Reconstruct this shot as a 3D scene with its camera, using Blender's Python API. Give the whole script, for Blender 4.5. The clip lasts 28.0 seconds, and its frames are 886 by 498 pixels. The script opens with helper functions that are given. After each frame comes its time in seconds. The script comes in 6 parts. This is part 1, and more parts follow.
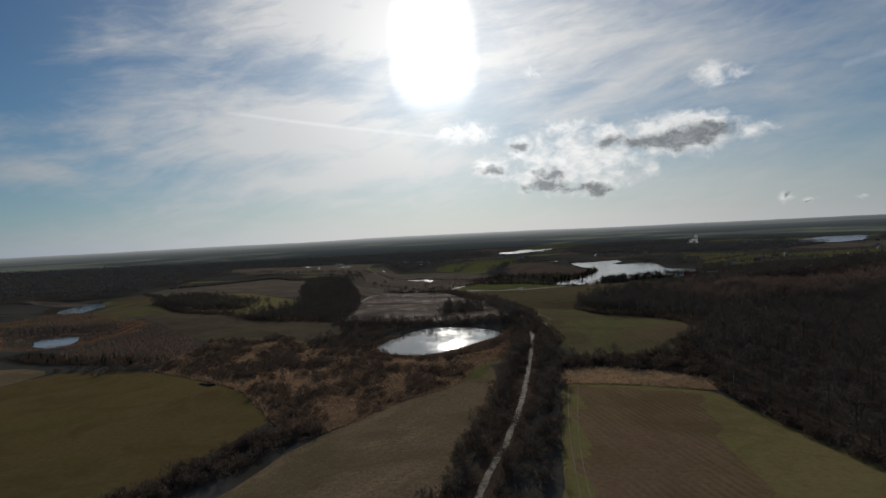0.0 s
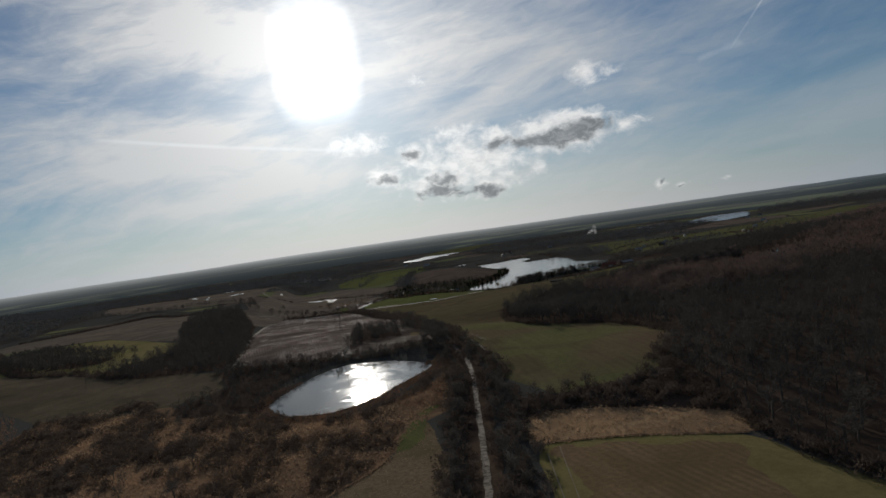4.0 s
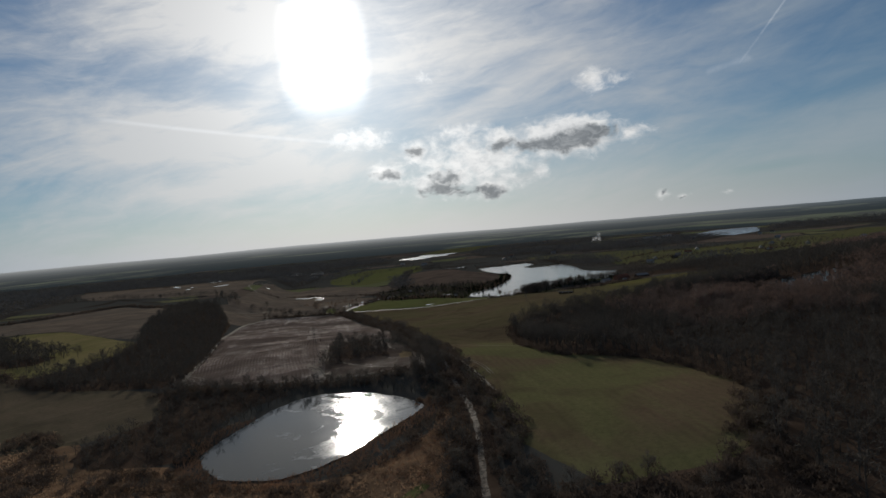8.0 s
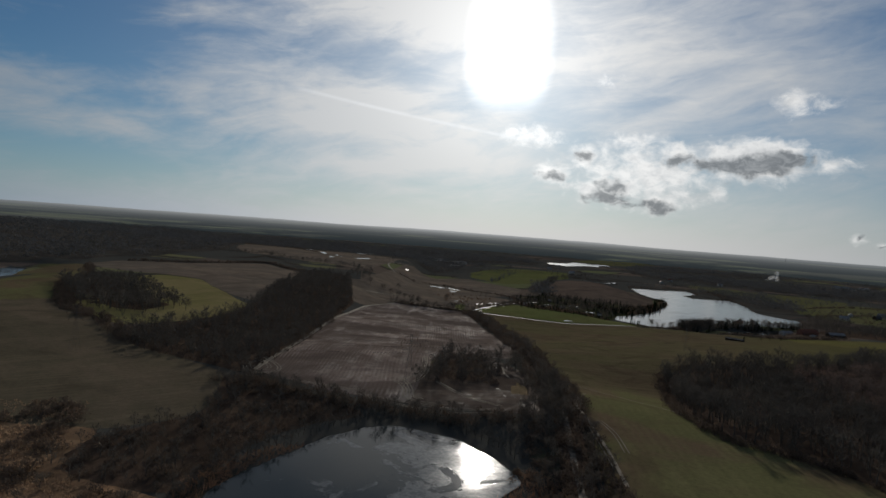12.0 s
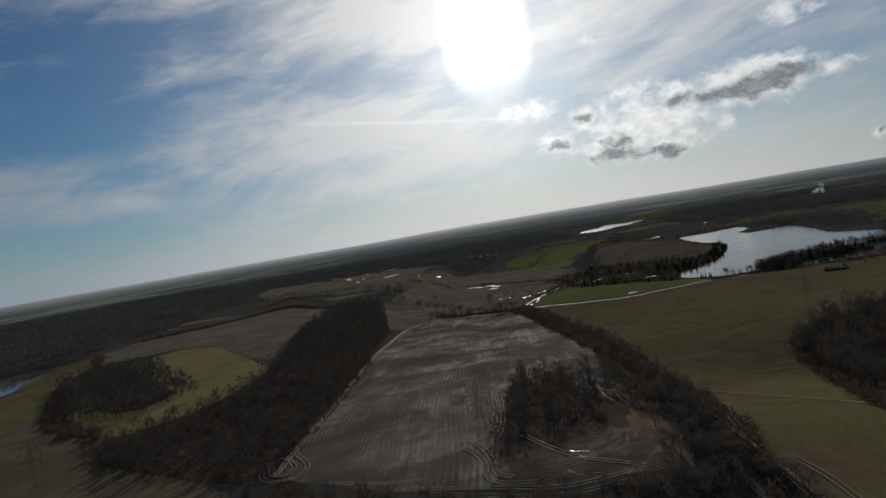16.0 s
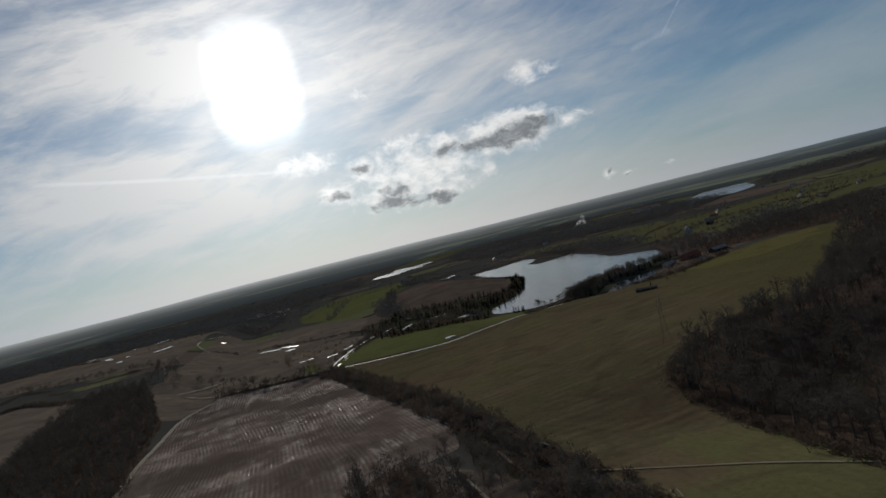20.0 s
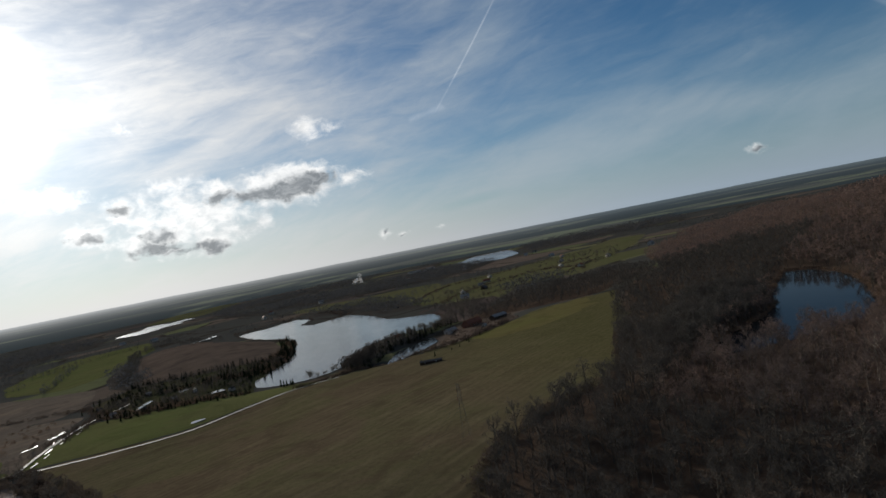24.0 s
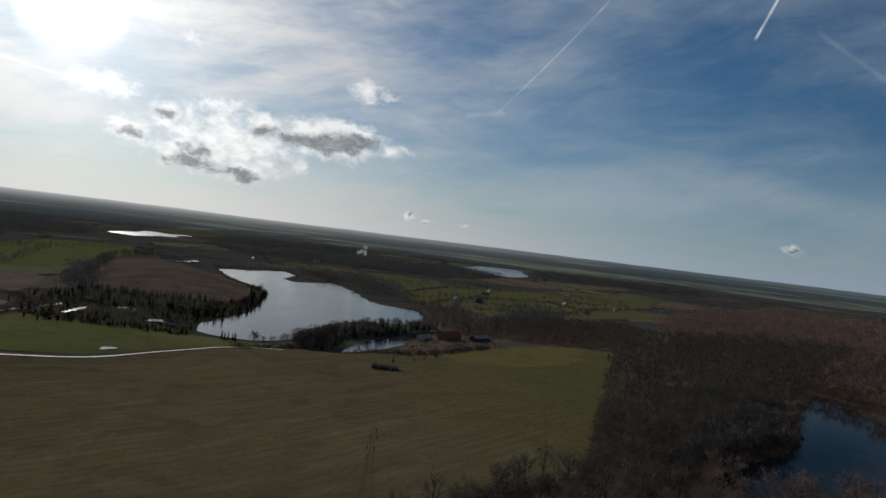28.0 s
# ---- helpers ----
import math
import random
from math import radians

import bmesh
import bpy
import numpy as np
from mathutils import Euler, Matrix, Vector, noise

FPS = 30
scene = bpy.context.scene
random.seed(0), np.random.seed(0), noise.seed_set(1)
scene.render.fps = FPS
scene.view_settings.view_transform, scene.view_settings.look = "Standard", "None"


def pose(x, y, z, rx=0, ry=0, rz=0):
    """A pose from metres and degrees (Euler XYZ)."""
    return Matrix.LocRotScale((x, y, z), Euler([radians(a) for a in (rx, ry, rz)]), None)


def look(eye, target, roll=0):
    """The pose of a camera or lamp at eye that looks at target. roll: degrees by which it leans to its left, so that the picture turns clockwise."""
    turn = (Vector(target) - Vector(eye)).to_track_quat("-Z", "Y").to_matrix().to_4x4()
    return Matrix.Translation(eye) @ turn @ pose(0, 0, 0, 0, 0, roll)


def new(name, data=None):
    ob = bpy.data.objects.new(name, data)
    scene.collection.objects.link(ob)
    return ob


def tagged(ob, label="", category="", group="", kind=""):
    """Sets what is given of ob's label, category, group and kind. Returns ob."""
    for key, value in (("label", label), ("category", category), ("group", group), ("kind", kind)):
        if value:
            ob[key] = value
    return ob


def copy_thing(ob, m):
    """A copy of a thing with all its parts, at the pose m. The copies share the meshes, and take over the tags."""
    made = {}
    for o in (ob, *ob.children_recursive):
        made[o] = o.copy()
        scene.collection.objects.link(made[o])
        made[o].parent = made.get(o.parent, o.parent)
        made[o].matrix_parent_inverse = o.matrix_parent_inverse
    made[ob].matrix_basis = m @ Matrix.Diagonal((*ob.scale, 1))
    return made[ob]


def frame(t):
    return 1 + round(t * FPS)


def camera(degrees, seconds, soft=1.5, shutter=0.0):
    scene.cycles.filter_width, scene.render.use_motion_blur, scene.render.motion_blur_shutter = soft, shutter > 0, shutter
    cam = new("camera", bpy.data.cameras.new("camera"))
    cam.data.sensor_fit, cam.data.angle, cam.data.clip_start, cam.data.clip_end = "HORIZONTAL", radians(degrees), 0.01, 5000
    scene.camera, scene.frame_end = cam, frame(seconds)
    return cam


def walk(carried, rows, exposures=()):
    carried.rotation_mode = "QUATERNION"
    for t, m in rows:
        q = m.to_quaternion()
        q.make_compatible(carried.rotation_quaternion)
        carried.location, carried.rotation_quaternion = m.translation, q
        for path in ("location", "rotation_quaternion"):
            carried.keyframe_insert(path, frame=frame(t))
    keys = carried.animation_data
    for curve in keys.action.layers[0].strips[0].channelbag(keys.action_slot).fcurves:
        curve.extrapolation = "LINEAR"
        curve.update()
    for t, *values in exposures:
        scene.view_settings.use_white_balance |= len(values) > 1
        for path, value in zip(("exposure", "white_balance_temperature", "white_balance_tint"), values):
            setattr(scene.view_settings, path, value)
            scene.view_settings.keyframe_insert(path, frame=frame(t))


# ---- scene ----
cam = camera(70.46, 28.0, soft=1.55)

# seconds, x, y, z, turn to the left of north, pitch, roll
PATH = [
    (0.0, -0.00, 0.00, 99.93, 0.021, -1.420, -2.885),
    (0.5, -0.22, 14.03, 99.57, -0.274, -1.433, -3.105),
    (1.0, -0.45, 28.15, 99.45, -0.908, -1.434, -3.754),
    (1.5, -0.62, 42.25, 99.49, -1.609, -1.440, -4.392),
    (2.0, -0.58, 55.96, 99.61, -3.042, -1.434, -5.405),
    (2.5, -0.58, 69.20, 99.72, -4.504, -1.458, -6.337),
    (3.0, -0.65, 81.91, 99.82, -6.042, -1.478, -7.069),
    (3.5, -0.67, 94.00, 99.87, -7.490, -1.456, -7.652),
    (4.0, -0.26, 105.68, 100.21, -9.009, -1.457, -8.155),
    (4.5, 0.42, 117.12, 100.58, -9.821, -1.462, -8.073),
    (6.5, 6.95, 163.41, 101.81, -9.410, -1.562, -5.463),
    (7.0, 8.75, 175.15, 102.11, -9.220, -1.583, -5.042),
    (7.5, 10.65, 186.81, 102.31, -9.218, -1.604, -5.123),
    (8.0, 12.62, 198.44, 102.59, -9.141, -1.607, -5.009),
    (8.5, 14.79, 209.80, 102.56, -9.151, -1.607, -4.878),
    (9.0, 16.86, 220.86, 102.55, -9.173, -1.616, -5.007),
    (9.5, 18.86, 231.60, 102.71, -9.102, -1.639, -5.218),
    (10.0, 20.92, 242.30, 103.10, -9.023, -1.654, -5.314),
    (10.5, 23.01, 253.40, 103.67, -8.914, -1.653, -5.171),
    (11.0, 25.26, 265.07, 104.17, -8.217, -1.646, -4.782),
    (11.5, 27.85, 276.89, 104.52, -3.643, -1.724, -1.588),
    (12.0, 30.16, 288.11, 104.95, 4.613, -1.847, 4.369),
    (12.5, 31.63, 298.98, 105.56, 10.600, -1.585, 5.930),
    (14.5, 25.54, 344.27, 109.73, 11.607, -1.974, -4.699),
    (15.0, 22.24, 358.49, 109.01, 10.615, -1.746, -7.012),
    (15.5, 18.61, 373.28, 108.09, 9.300, -1.977, -7.830),
    (16.0, 15.03, 388.41, 107.01, 6.909, -1.928, -9.649),
    (16.5, 11.78, 403.52, 105.83, 4.103, -1.873, -11.535),
    (17.0, 8.93, 418.32, 104.63, 1.561, -1.712, -13.085),
    (17.5, 6.27, 432.87, 103.54, -1.433, -1.747, -14.025),
    (18.0, 4.52, 446.99, 102.58, -5.204, -1.636, -15.301),
    (18.5, 3.80, 460.30, 102.02, -6.916, -1.540, -14.673),
    (19.0, 3.72, 472.56, 101.92, -8.408, -1.492, -14.120),
    (19.5, 3.74, 483.78, 102.24, -10.387, -1.431, -13.925),
    (20.0, 3.60, 494.12, 102.93, -12.798, -1.397, -14.110),
    (20.5, 3.38, 503.69, 103.60, -15.837, -1.316, -14.582),
    (21.0, 3.35, 512.91, 104.16, -18.700, -1.238, -14.708),
    (21.5, 3.93, 522.21, 104.59, -21.397, -1.175, -14.467),
    (23.5, 28.66, 564.25, 105.39, -31.603, -0.879, -12.333),
    (24.0, 35.88, 573.09, 105.75, -33.646, -0.860, -11.250),
    (24.5, 43.02, 581.72, 106.03, -35.879, -0.844, -10.378),
    (25.0, 50.00, 590.19, 106.25, -38.573, -0.778, -9.762),
    (25.5, 56.85, 598.23, 106.59, -40.620, -0.767, -8.868),
    (26.0, 63.69, 605.39, 106.76, -39.677, -0.802, -3.725),
    (26.5, 70.49, 612.05, 106.71, -38.665, -0.873, 1.202),
    (27.0, 77.45, 618.43, 106.54, -38.034, -0.876, 3.953),
    (27.5, 84.87, 624.41, 106.37, -37.674, -0.898, 3.818),
    (28.0, 92.73, 629.90, 105.91, -32.203, -1.054, 6.902),
]
rows = [(t, pose(x, y, z, 0, 0, turn) @ pose(0, 0, 0, 90 + pitch) @ pose(0, 0, 0, 0, 0, roll))
        for t, x, y, z, turn, pitch, roll in PATH]
walk(cam, rows, exposures=((0.0, 0.0), (21.5, 0.0), (24.0, 0.34), (26.4, 0.43), (28.0, 0.18)))

# ---- node helpers ----


class Nodes:
    """A small wrapper to chain shader nodes."""

    def __init__(self, tree):
        self.tree = tree
        tree.nodes.clear()

    def put(self, slot, value):
        if isinstance(value, bpy.types.NodeSocket):
            self.tree.links.new(value, slot)
        elif value is not None:
            slot.default_value = value

    def add(self, kind, *values):
        n = self.tree.nodes.new(kind)
        for slot, value in zip(n.inputs, values):
            self.put(slot, value)
        return n

    def math(self, op, a, b=0.0, c=0.0, clamp=False):
        n = self.add("ShaderNodeMath", a, b, c)
        n.operation, n.use_clamp = op, clamp
        return n.outputs[0]

    def vec(self, op, a, b=(0, 0, 0)):
        n = self.add("ShaderNodeVectorMath", a, b)
        n.operation = op
        return n.outputs["Value"] if op in ("DOT_PRODUCT", "LENGTH") else n.outputs["Vector"]

    def scaled(self, a, s):
        n = self.tree.nodes.new("ShaderNodeVectorMath")
        n.operation = "SCALE"
        self.put(n.inputs[0], a)
        self.put(n.inputs["Scale"], s)
        return n.outputs["Vector"]

    def noise(self, vector, scale, detail=4.0, rough=0.5, distort=0.0):
        n = self.tree.nodes.new("ShaderNodeTexNoise")
        self.put(n.inputs["Vector"], vector)
        for key, value in (("Scale", scale), ("Detail", detail), ("Roughness", rough), ("Distortion", distort)):
            self.put(n.inputs[key], value)
        return n.outputs["Fac"]

    def step(self, value, a, b):
        n = self.tree.nodes.new("ShaderNodeMapRange")
        n.interpolation_type = "SMOOTHSTEP"
        self.put(n.inputs["Value"], value)
        n.inputs["From Min"].default_value, n.inputs["From Max"].default_value = a, b
        return n.outputs["Result"]

    def mix(self, fac, a, b):
        n = self.tree.nodes.new("ShaderNodeMix")
        n.data_type = "RGBA"
        self.put(n.inputs["Factor"], fac)
        for slot, value in ((n.inputs[6], a), (n.inputs[7], b)):
            self.put(slot, (*value, 1.0) if isinstance(value, tuple) and len(value) == 3 else value)
        return n.outputs[2]

    def join(self, x, y, z):
        return self.add("ShaderNodeCombineXYZ", x, y, z).outputs[0]


# ---- sky, sun ----
SUN_EL, SUN_AZ = 16.0, 0.0
SKY = 0.043
CIRRUS = 0.44

world = bpy.data.worlds.new("winter_sky")
scene.world = world
world.use_nodes = True
w = Nodes(world.node_tree)
way = w.add("ShaderNodeTexCoord").outputs["Generated"]
nishita = w.tree.nodes.new("ShaderNodeTexSky")
nishita.sky_type, nishita.sun_disc = "NISHITA", False
nishita.sun_elevation, nishita.sun_rotation = radians(SUN_EL), radians(SUN_AZ)
nishita.air_density, nishita.dust_density, nishita.ozone_density = 1.0, 0.15, 3.0
sky = w.vec("MULTIPLY", nishita.outputs[0], (SKY * 0.46, SKY * 0.77, SKY * 0.98))
sun_way = (0.0, math.cos(radians(SUN_EL)), math.sin(radians(SUN_EL)))
near_sun = w.math("MAXIMUM", w.vec("DOT_PRODUCT", way, sun_way), 0.0)
split = w.add("ShaderNodeSeparateXYZ", way)
dx, dy, dz = split.outputs
up = w.math("MAXIMUM", dz, 0.0)
az = w.math("MULTIPLY", w.math("ARCTAN2", dx, dy), 180 / math.pi)
el = w.math("MULTIPLY", w.math("ARCSINE", dz), 180 / math.pi)
place = w.join(az, el, 0.0)


def oval(a, e, half_w, half_h, tilt=0.0):
    """1 in the middle of an oval patch of sky, 0 outside: degrees to the right of north and above the horizon."""
    off = w.vec("SUBTRACT", place, (a, e, 0.0))
    c, q = math.cos(radians(tilt)), math.sin(radians(tilt))
    u = w.vec("DOT_PRODUCT", off, (c / half_w, q / half_w, 0.0))
    v = w.vec("DOT_PRODUCT", off, (-q / half_h, c / half_h, 0.0))
    return w.math("SUBTRACT", 1.0, w.step(w.vec("LENGTH", w.join(u, v, 0.0)), 0.0, 1.0))


def total(values):
    out = values[0]
    for v in values[1:]:
        out = w.math("ADD", out, v)
    return out


# streaked cirrus: fibres along the wind, denser in a few broad veils, with blue gaps
wander = w.add("ShaderNodeTexNoise", w.vec("MULTIPLY", place, (0.05, 0.12, 0.0)), None, 1.0, 3.0).outputs["Color"]
bent = w.vec("ADD", place, w.vec("MULTIPLY", w.vec("SUBTRACT", wander, (0.5, 0.5, 0.5)), (9.0, 4.0, 0.0)))
slant = w.add("ShaderNodeMapping", bent, (0, 0, 0), (0, 0, radians(-7)), (1, 1, 1)).outputs[0]
steep = w.add("ShaderNodeMapping", bent, (3.0, 5.0, 0), (0, 0, radians(-24)), (1, 1, 1)).outputs[0]
streak = w.noise(w.vec("MULTIPLY", slant, (0.035, 0.20, 0.0)), 1.0, 7.0, 0.58, 0.35)
fibres = w.noise(w.vec("MULTIPLY", slant, (0.20, 0.80, 0.0)), 1.0, 8.0, 0.62, 0.7)
feather = w.noise(w.vec("MULTIPLY", steep, (0.05, 0.34, 0.0)), 1.0, 6.0, 0.56, 0.4)
mottle = w.noise(w.vec("MULTIPLY", place, (0.16, 0.3, 0.0)), 1.0, 6.0, 0.62, 0.6)
VEILS = ((-14.0, 9.2, 19.0, 5.6, -4.0, 0.80), (-9.0, 5.2, 20.0, 2.0, 5.0, 0.55), (-35.0, 6.4, 13.0, 1.6, -2.0, 0.50), (-9.0, 19.5, 15.0, 6.5, 0.0, 0.50),
         (-28.0, 18.5, 9.0, 5.0, 30.0, 0.30), (16.0, 11.6, 11.0, 2.2, 22.0, 0.34), (31.0, 10.6, 12.0, 2.4, 10.0, 0.36), (14.0, 16.0, 18.0, 8.0, 0.0, 0.36), (25.0, 12.0, 9.0, 5.0, 10.0, 0.22),
         (47.0, 5.4, 17.0, 3.4, 2.0, 0.42), (58.0, 7.0, 16.0, 2.2, -12.0, 0.34), (20.0, 3.0, 22.0, 4.5, 0.0, 0.30), (37.0, 15.0, 12.0, 5.0, 20.0, 0.22),
         (-35.0, 12.6, 14.0, 4.5, 0.0, -0.85), (-34.0, 18.0, 15.0, 6.0, 0.0, -0.55), (-38.0, 3.6, 14.0, 2.0, 0.0, -0.45), (-9.5, 14.2, 8.0, 2.2, 14.0, -0.34), (37.0, 2.9, 5.0, 0.7, 4.0, -0.45),
         (55.0, 15.5, 16.0, 7.0, 0.0, -0.42), (33.0, 18.0, 10.0, 5.0, 0.0, -0.30), (67.0, 12.0, 8.0, 3.5, -20.0, -0.45), (-31.0, 8.5, 7.0, 1.3, 0.0, -0.42), (41.0, 8.0, 10.0, 1.3, 8.0, -0.25))
cover = total([w.math("MULTIPLY", oval(*v[:5]), v[5]) for v in VEILS])
calm = w.math("SUBTRACT", 1.25, w.math("MULTIPLY", w.step(az, -10.0, 48.0), 0.70))
texture = total([w.math("MULTIPLY", w.math("SUBTRACT", n, 0.5), k) for n, k in ((streak, 1.7), (fibres, 0.85), (feather, 0.85), (mottle, 0.8))])
veil = w.step(w.math("ADD", cover, w.math("MULTIPLY", texture, calm)), -0.52, 1.02)
halo = w.math("POWER", near_sun, 14.0)
veil = w.math("ADD", veil, w.math("MULTIPLY", halo, 0.34), clamp=True)
lit = w.math("ADD", 0.27, w.math("MULTIPLY", w.math("POWER", near_sun, 7.0), CIRRUS))
lit = w.math("ADD", lit, w.math("MULTIPLY", w.step(az, 24.0, 52.0), 0.05))
cirrus = w.scaled(w.mix(halo, w.mix(w.step(az, 20.0, 50.0), (0.97, 0.99, 1.0), (0.84, 0.99, 1.10)), (1.0, 0.985, 0.96)), lit)
sky = w.mix(w.math("MULTIPLY", veil, 0.86), sky, cirrus)
# pale haze towards the horizon
low = w.math("POWER", w.math("SUBTRACT", 1.0, w.math("MINIMUM", up, 1.0)), 13.0)
toward = w.math("POWER", near_sun, 4.0)
side = w.mix(w.step(az, -32.0, 12.0), (0.66, 0.85, 1.20), (0.90, 0.96, 1.03))
side = w.mix(w.step(az, 26.0, 56.0), side, (0.80, 1.0, 1.22))
pale = w.scaled(w.mix(toward, side, (1.0, 0.978, 0.96)), w.math("ADD", 0.27, w.math("MULTIPLY", toward, 0.35)))
sky = w.mix(w.math("MULTIPLY", low, w.math("ADD", 0.66, w.math("MULTIPLY", w.step(az, -40.0, 0.0), 0.26))), sky, pale)
# cumulus low over the lakes: degrees to the right of north and above the horizon, half width, half height, depth
PUFFS = ((21.0, 7.5, 5.4, 2.0, 1.5), (15.0, 7.6, 2.6, 1.3, 0.9), (4.7, 5.7, 1.8, 1.1, 0.95), (2.6, 8.8, 2.4, 1.0, 0.7), (26.4, 6.9, 1.6, 0.8, 0.36),
         (7.4, 7.4, 1.4, 1.2, 0.9), (9.8, 4.6, 3.8, 1.5, 1.1), (14.2, 3.4, 2.4, 1.0, 1.0), (23.6, 12.0, 1.35, 1.1, 0.95), (25.8, 11.7, 0.9, 0.5, 0.28),
         (13.0, 6.0, 6.4, 2.5, 0.85), (11.6, 8.6, 3.0, 0.9, 0.5), (18.6, 4.6, 1.0, 0.5, 0.45), (28.9, 1.6, 0.7, 0.42, 0.5), (30.4, 1.25, 0.7, 0.26, 0.42), (34.0, 1.3, 0.4, 0.2, 0.3),
         (8.6, 13.6, 0.9, 0.35, 0.22), (61.2, 2.3, 0.75, 0.42, 0.5))
BASES = ((20.6, 7.0, 4.9, 1.05, 1.55), (23.6, 7.6, 2.7, 1.0, 1.4), (15.2, 7.1, 1.6, 0.8, 1.15), (4.8, 5.5, 1.5, 0.8, 1.15), (9.3, 4.0, 3.0, 0.7, 1.3), (20.4, 5.5, 1.5, 0.35, 0.9),
         (14.3, 3.1, 2.0, 0.7, 1.25), (10.3, 4.9, 1.5, 0.7, 1.05), (11.9, 3.5, 2.4, 0.5, 1.2), (17.6, 6.9, 2.4, 0.5, 1.1), (7.5, 7.3, 0.9, 0.7, 0.8), (61.3, 2.1, 0.7, 0.3, 0.9), (28.8, 1.5, 0.5, 0.3, 0.9), (30.4, 1.2, 0.6, 0.2, 0.9))


def heap(puffs):
    """How deep the cloud stands in each direction."""
    most = None
    for a, e, half_w, half_h, deep in puffs:
        off = w.vec("MULTIPLY", w.vec("SUBTRACT", place, (a, e, 0.0)), (1 / half_w, 1 / half_h, 0.0))
        one = w.math("MULTIPLY", w.math("SUBTRACT", 1.0, w.vec("LENGTH", off)), deep)
        most = one if most is None else w.math("MAXIMUM", most, one)
    return most


billow = w.math("SUBTRACT", w.noise(w.vec("MULTIPLY", place, (1.0, 1.4, 1.0)), 0.62, 8.0, 0.60, 0.35), 0.50)
thick = w.math("ADD", heap(PUFFS), w.math("MULTIPLY", billow, 2.0))
lumps = w.math("SUBTRACT", w.noise(w.vec("MULTIPLY", place, (1.0, 1.5, 1.0)), 0.85, 8.0, 0.62, 0.3), 0.5)
place = w.vec("ADD", place, w.vec("MULTIPLY", w.vec("SUBTRACT", w.add("ShaderNodeTexNoise", place, None, 0.55, 4.0).outputs["Color"], (0.5, 0.5, 0.5)), (4.2, 2.2, 0.0)))
core = w.math("ADD", heap(BASES), w.math("MULTIPLY", lumps, 1.35))
bright = w.math("ADD", 0.80, w.math("MULTIPLY", w.math("POWER", near_sun, 60.0), 0.5))
whites = w.scaled(w.mix(w.step(lumps, -0.2, 0.12), (0.74, 0.75, 0.755), (1.0, 0.995, 0.98)), bright)
greys = w.mix(w.step(w.noise(w.vec("MULTIPLY", place, (1.0, 1.7, 1.0)), 1.1, 6.0, 0.6, 0.3), 0.38, 0.66), (0.135, 0.148, 0.162), (0.25, 0.265, 0.28))
cloud = w.mix(w.step(core, -0.10, 0.72), whites, greys)
shown = w.math("MAXIMUM", w.math("MULTIPLY", w.step(thick, -0.16, 0.70), 0.86), w.math("MULTIPLY", w.step(core, -0.1, 0.6), w.math("MULTIPLY", w.step(thick, -0.16, 0.4), 0.92)))
sky = w.mix(shown, sky, cloud)
# vapour trails
place = w.join(az, el, 0.0)
for a0, e0, a1, e1, half_w, strong in ((58.0, 22.0, 56.5, 18.7, 0.11, 0.55), (44.4, 21.6, 35.6, 11.6, 0.08, 0.17), (36.6, 12.2, 33.0, 11.2, 0.30, 0.12),
                                      (61.0, 19.0, 66.4, 15.0, 0.18, 0.05), (66.0, 15.4, 73.0, 8.6, 0.18, 0.055),
                                      (-18.4, 11.2, 2.8, 8.4, 0.16, 0.30)):
    run, rise = a1 - a0, e1 - e0
    size = math.hypot(run, rise)
    off = w.vec("SUBTRACT", bent if half_w > 0.2 else place, ((a0 + a1) / 2, (e0 + e1) / 2, 0.0))
    along = w.math("ABSOLUTE", w.vec("DOT_PRODUCT", off, (run / size, rise / size, 0.0)))
    aside = w.math("ABSOLUTE", w.vec("DOT_PRODUCT", off, (-rise / size, run / size, 0.0)))
    line = w.math("MULTIPLY", w.math("SUBTRACT", 1.0, w.step(aside, 0.0, half_w * 1.6)),
                  w.math("SUBTRACT", 1.0, w.step(along, size * 0.42, size * 0.56)))
    line = w.math("MULTIPLY", line, w.step(mottle, 0.25, 0.6))
    sky = w.mix(w.math("MULTIPLY", line, strong), sky, (0.85, 0.88, 0.92))
# the sun's glare in the thin cloud, taller than wide
ragged = w.math("MULTIPLY", w.math("SUBTRACT", mottle, 0.5), 0.35)
across = w.math("POWER", w.math("ABSOLUTE", w.math("DIVIDE", az, 3.0)), 3.2)
rise = w.math("POWER", w.math("ABSOLUTE", w.math("DIVIDE", w.math("SUBTRACT", el, SUN_EL + 0.3), 4.1)), 3.2)
disc = w.math("SUBTRACT", 1.0, w.step(w.math("ADD", w.math("ADD", across, rise), ragged), 0.0, 3.4))
glare = w.math("ADD", w.math("MULTIPLY", disc, 0.45),
               w.math("ADD", w.math("MULTIPLY", w.math("POWER", near_sun, 90.0), 0.32),
                      w.math("MULTIPLY", w.math("POWER", near_sun, 10.0), 0.10)))
sky = w.vec("ADD", sky, w.scaled((1.0, 0.995, 0.97), glare))
shine = w.add("ShaderNodeBackground", sky, 1.0)
w.put(w.add("ShaderNodeOutputWorld").inputs["Surface"], shine.outputs[0])

lamp = bpy.data.lights.new("sun", "SUN")
lamp.energy, lamp.angle, lamp.color = 2.9, radians(0.6), (1.0, 0.95, 0.86)
sun = new("sun", lamp)
sun.matrix_world = look((0, 0, 0), tuple(-c for c in sun_way))

# ---- materials ----


def material(name):
    m = bpy.data.materials.new(name)
    m.use_nodes = True
    n = Nodes(m.node_tree)
    return m, n, n.add("ShaderNodeNewGeometry").outputs["Position"]


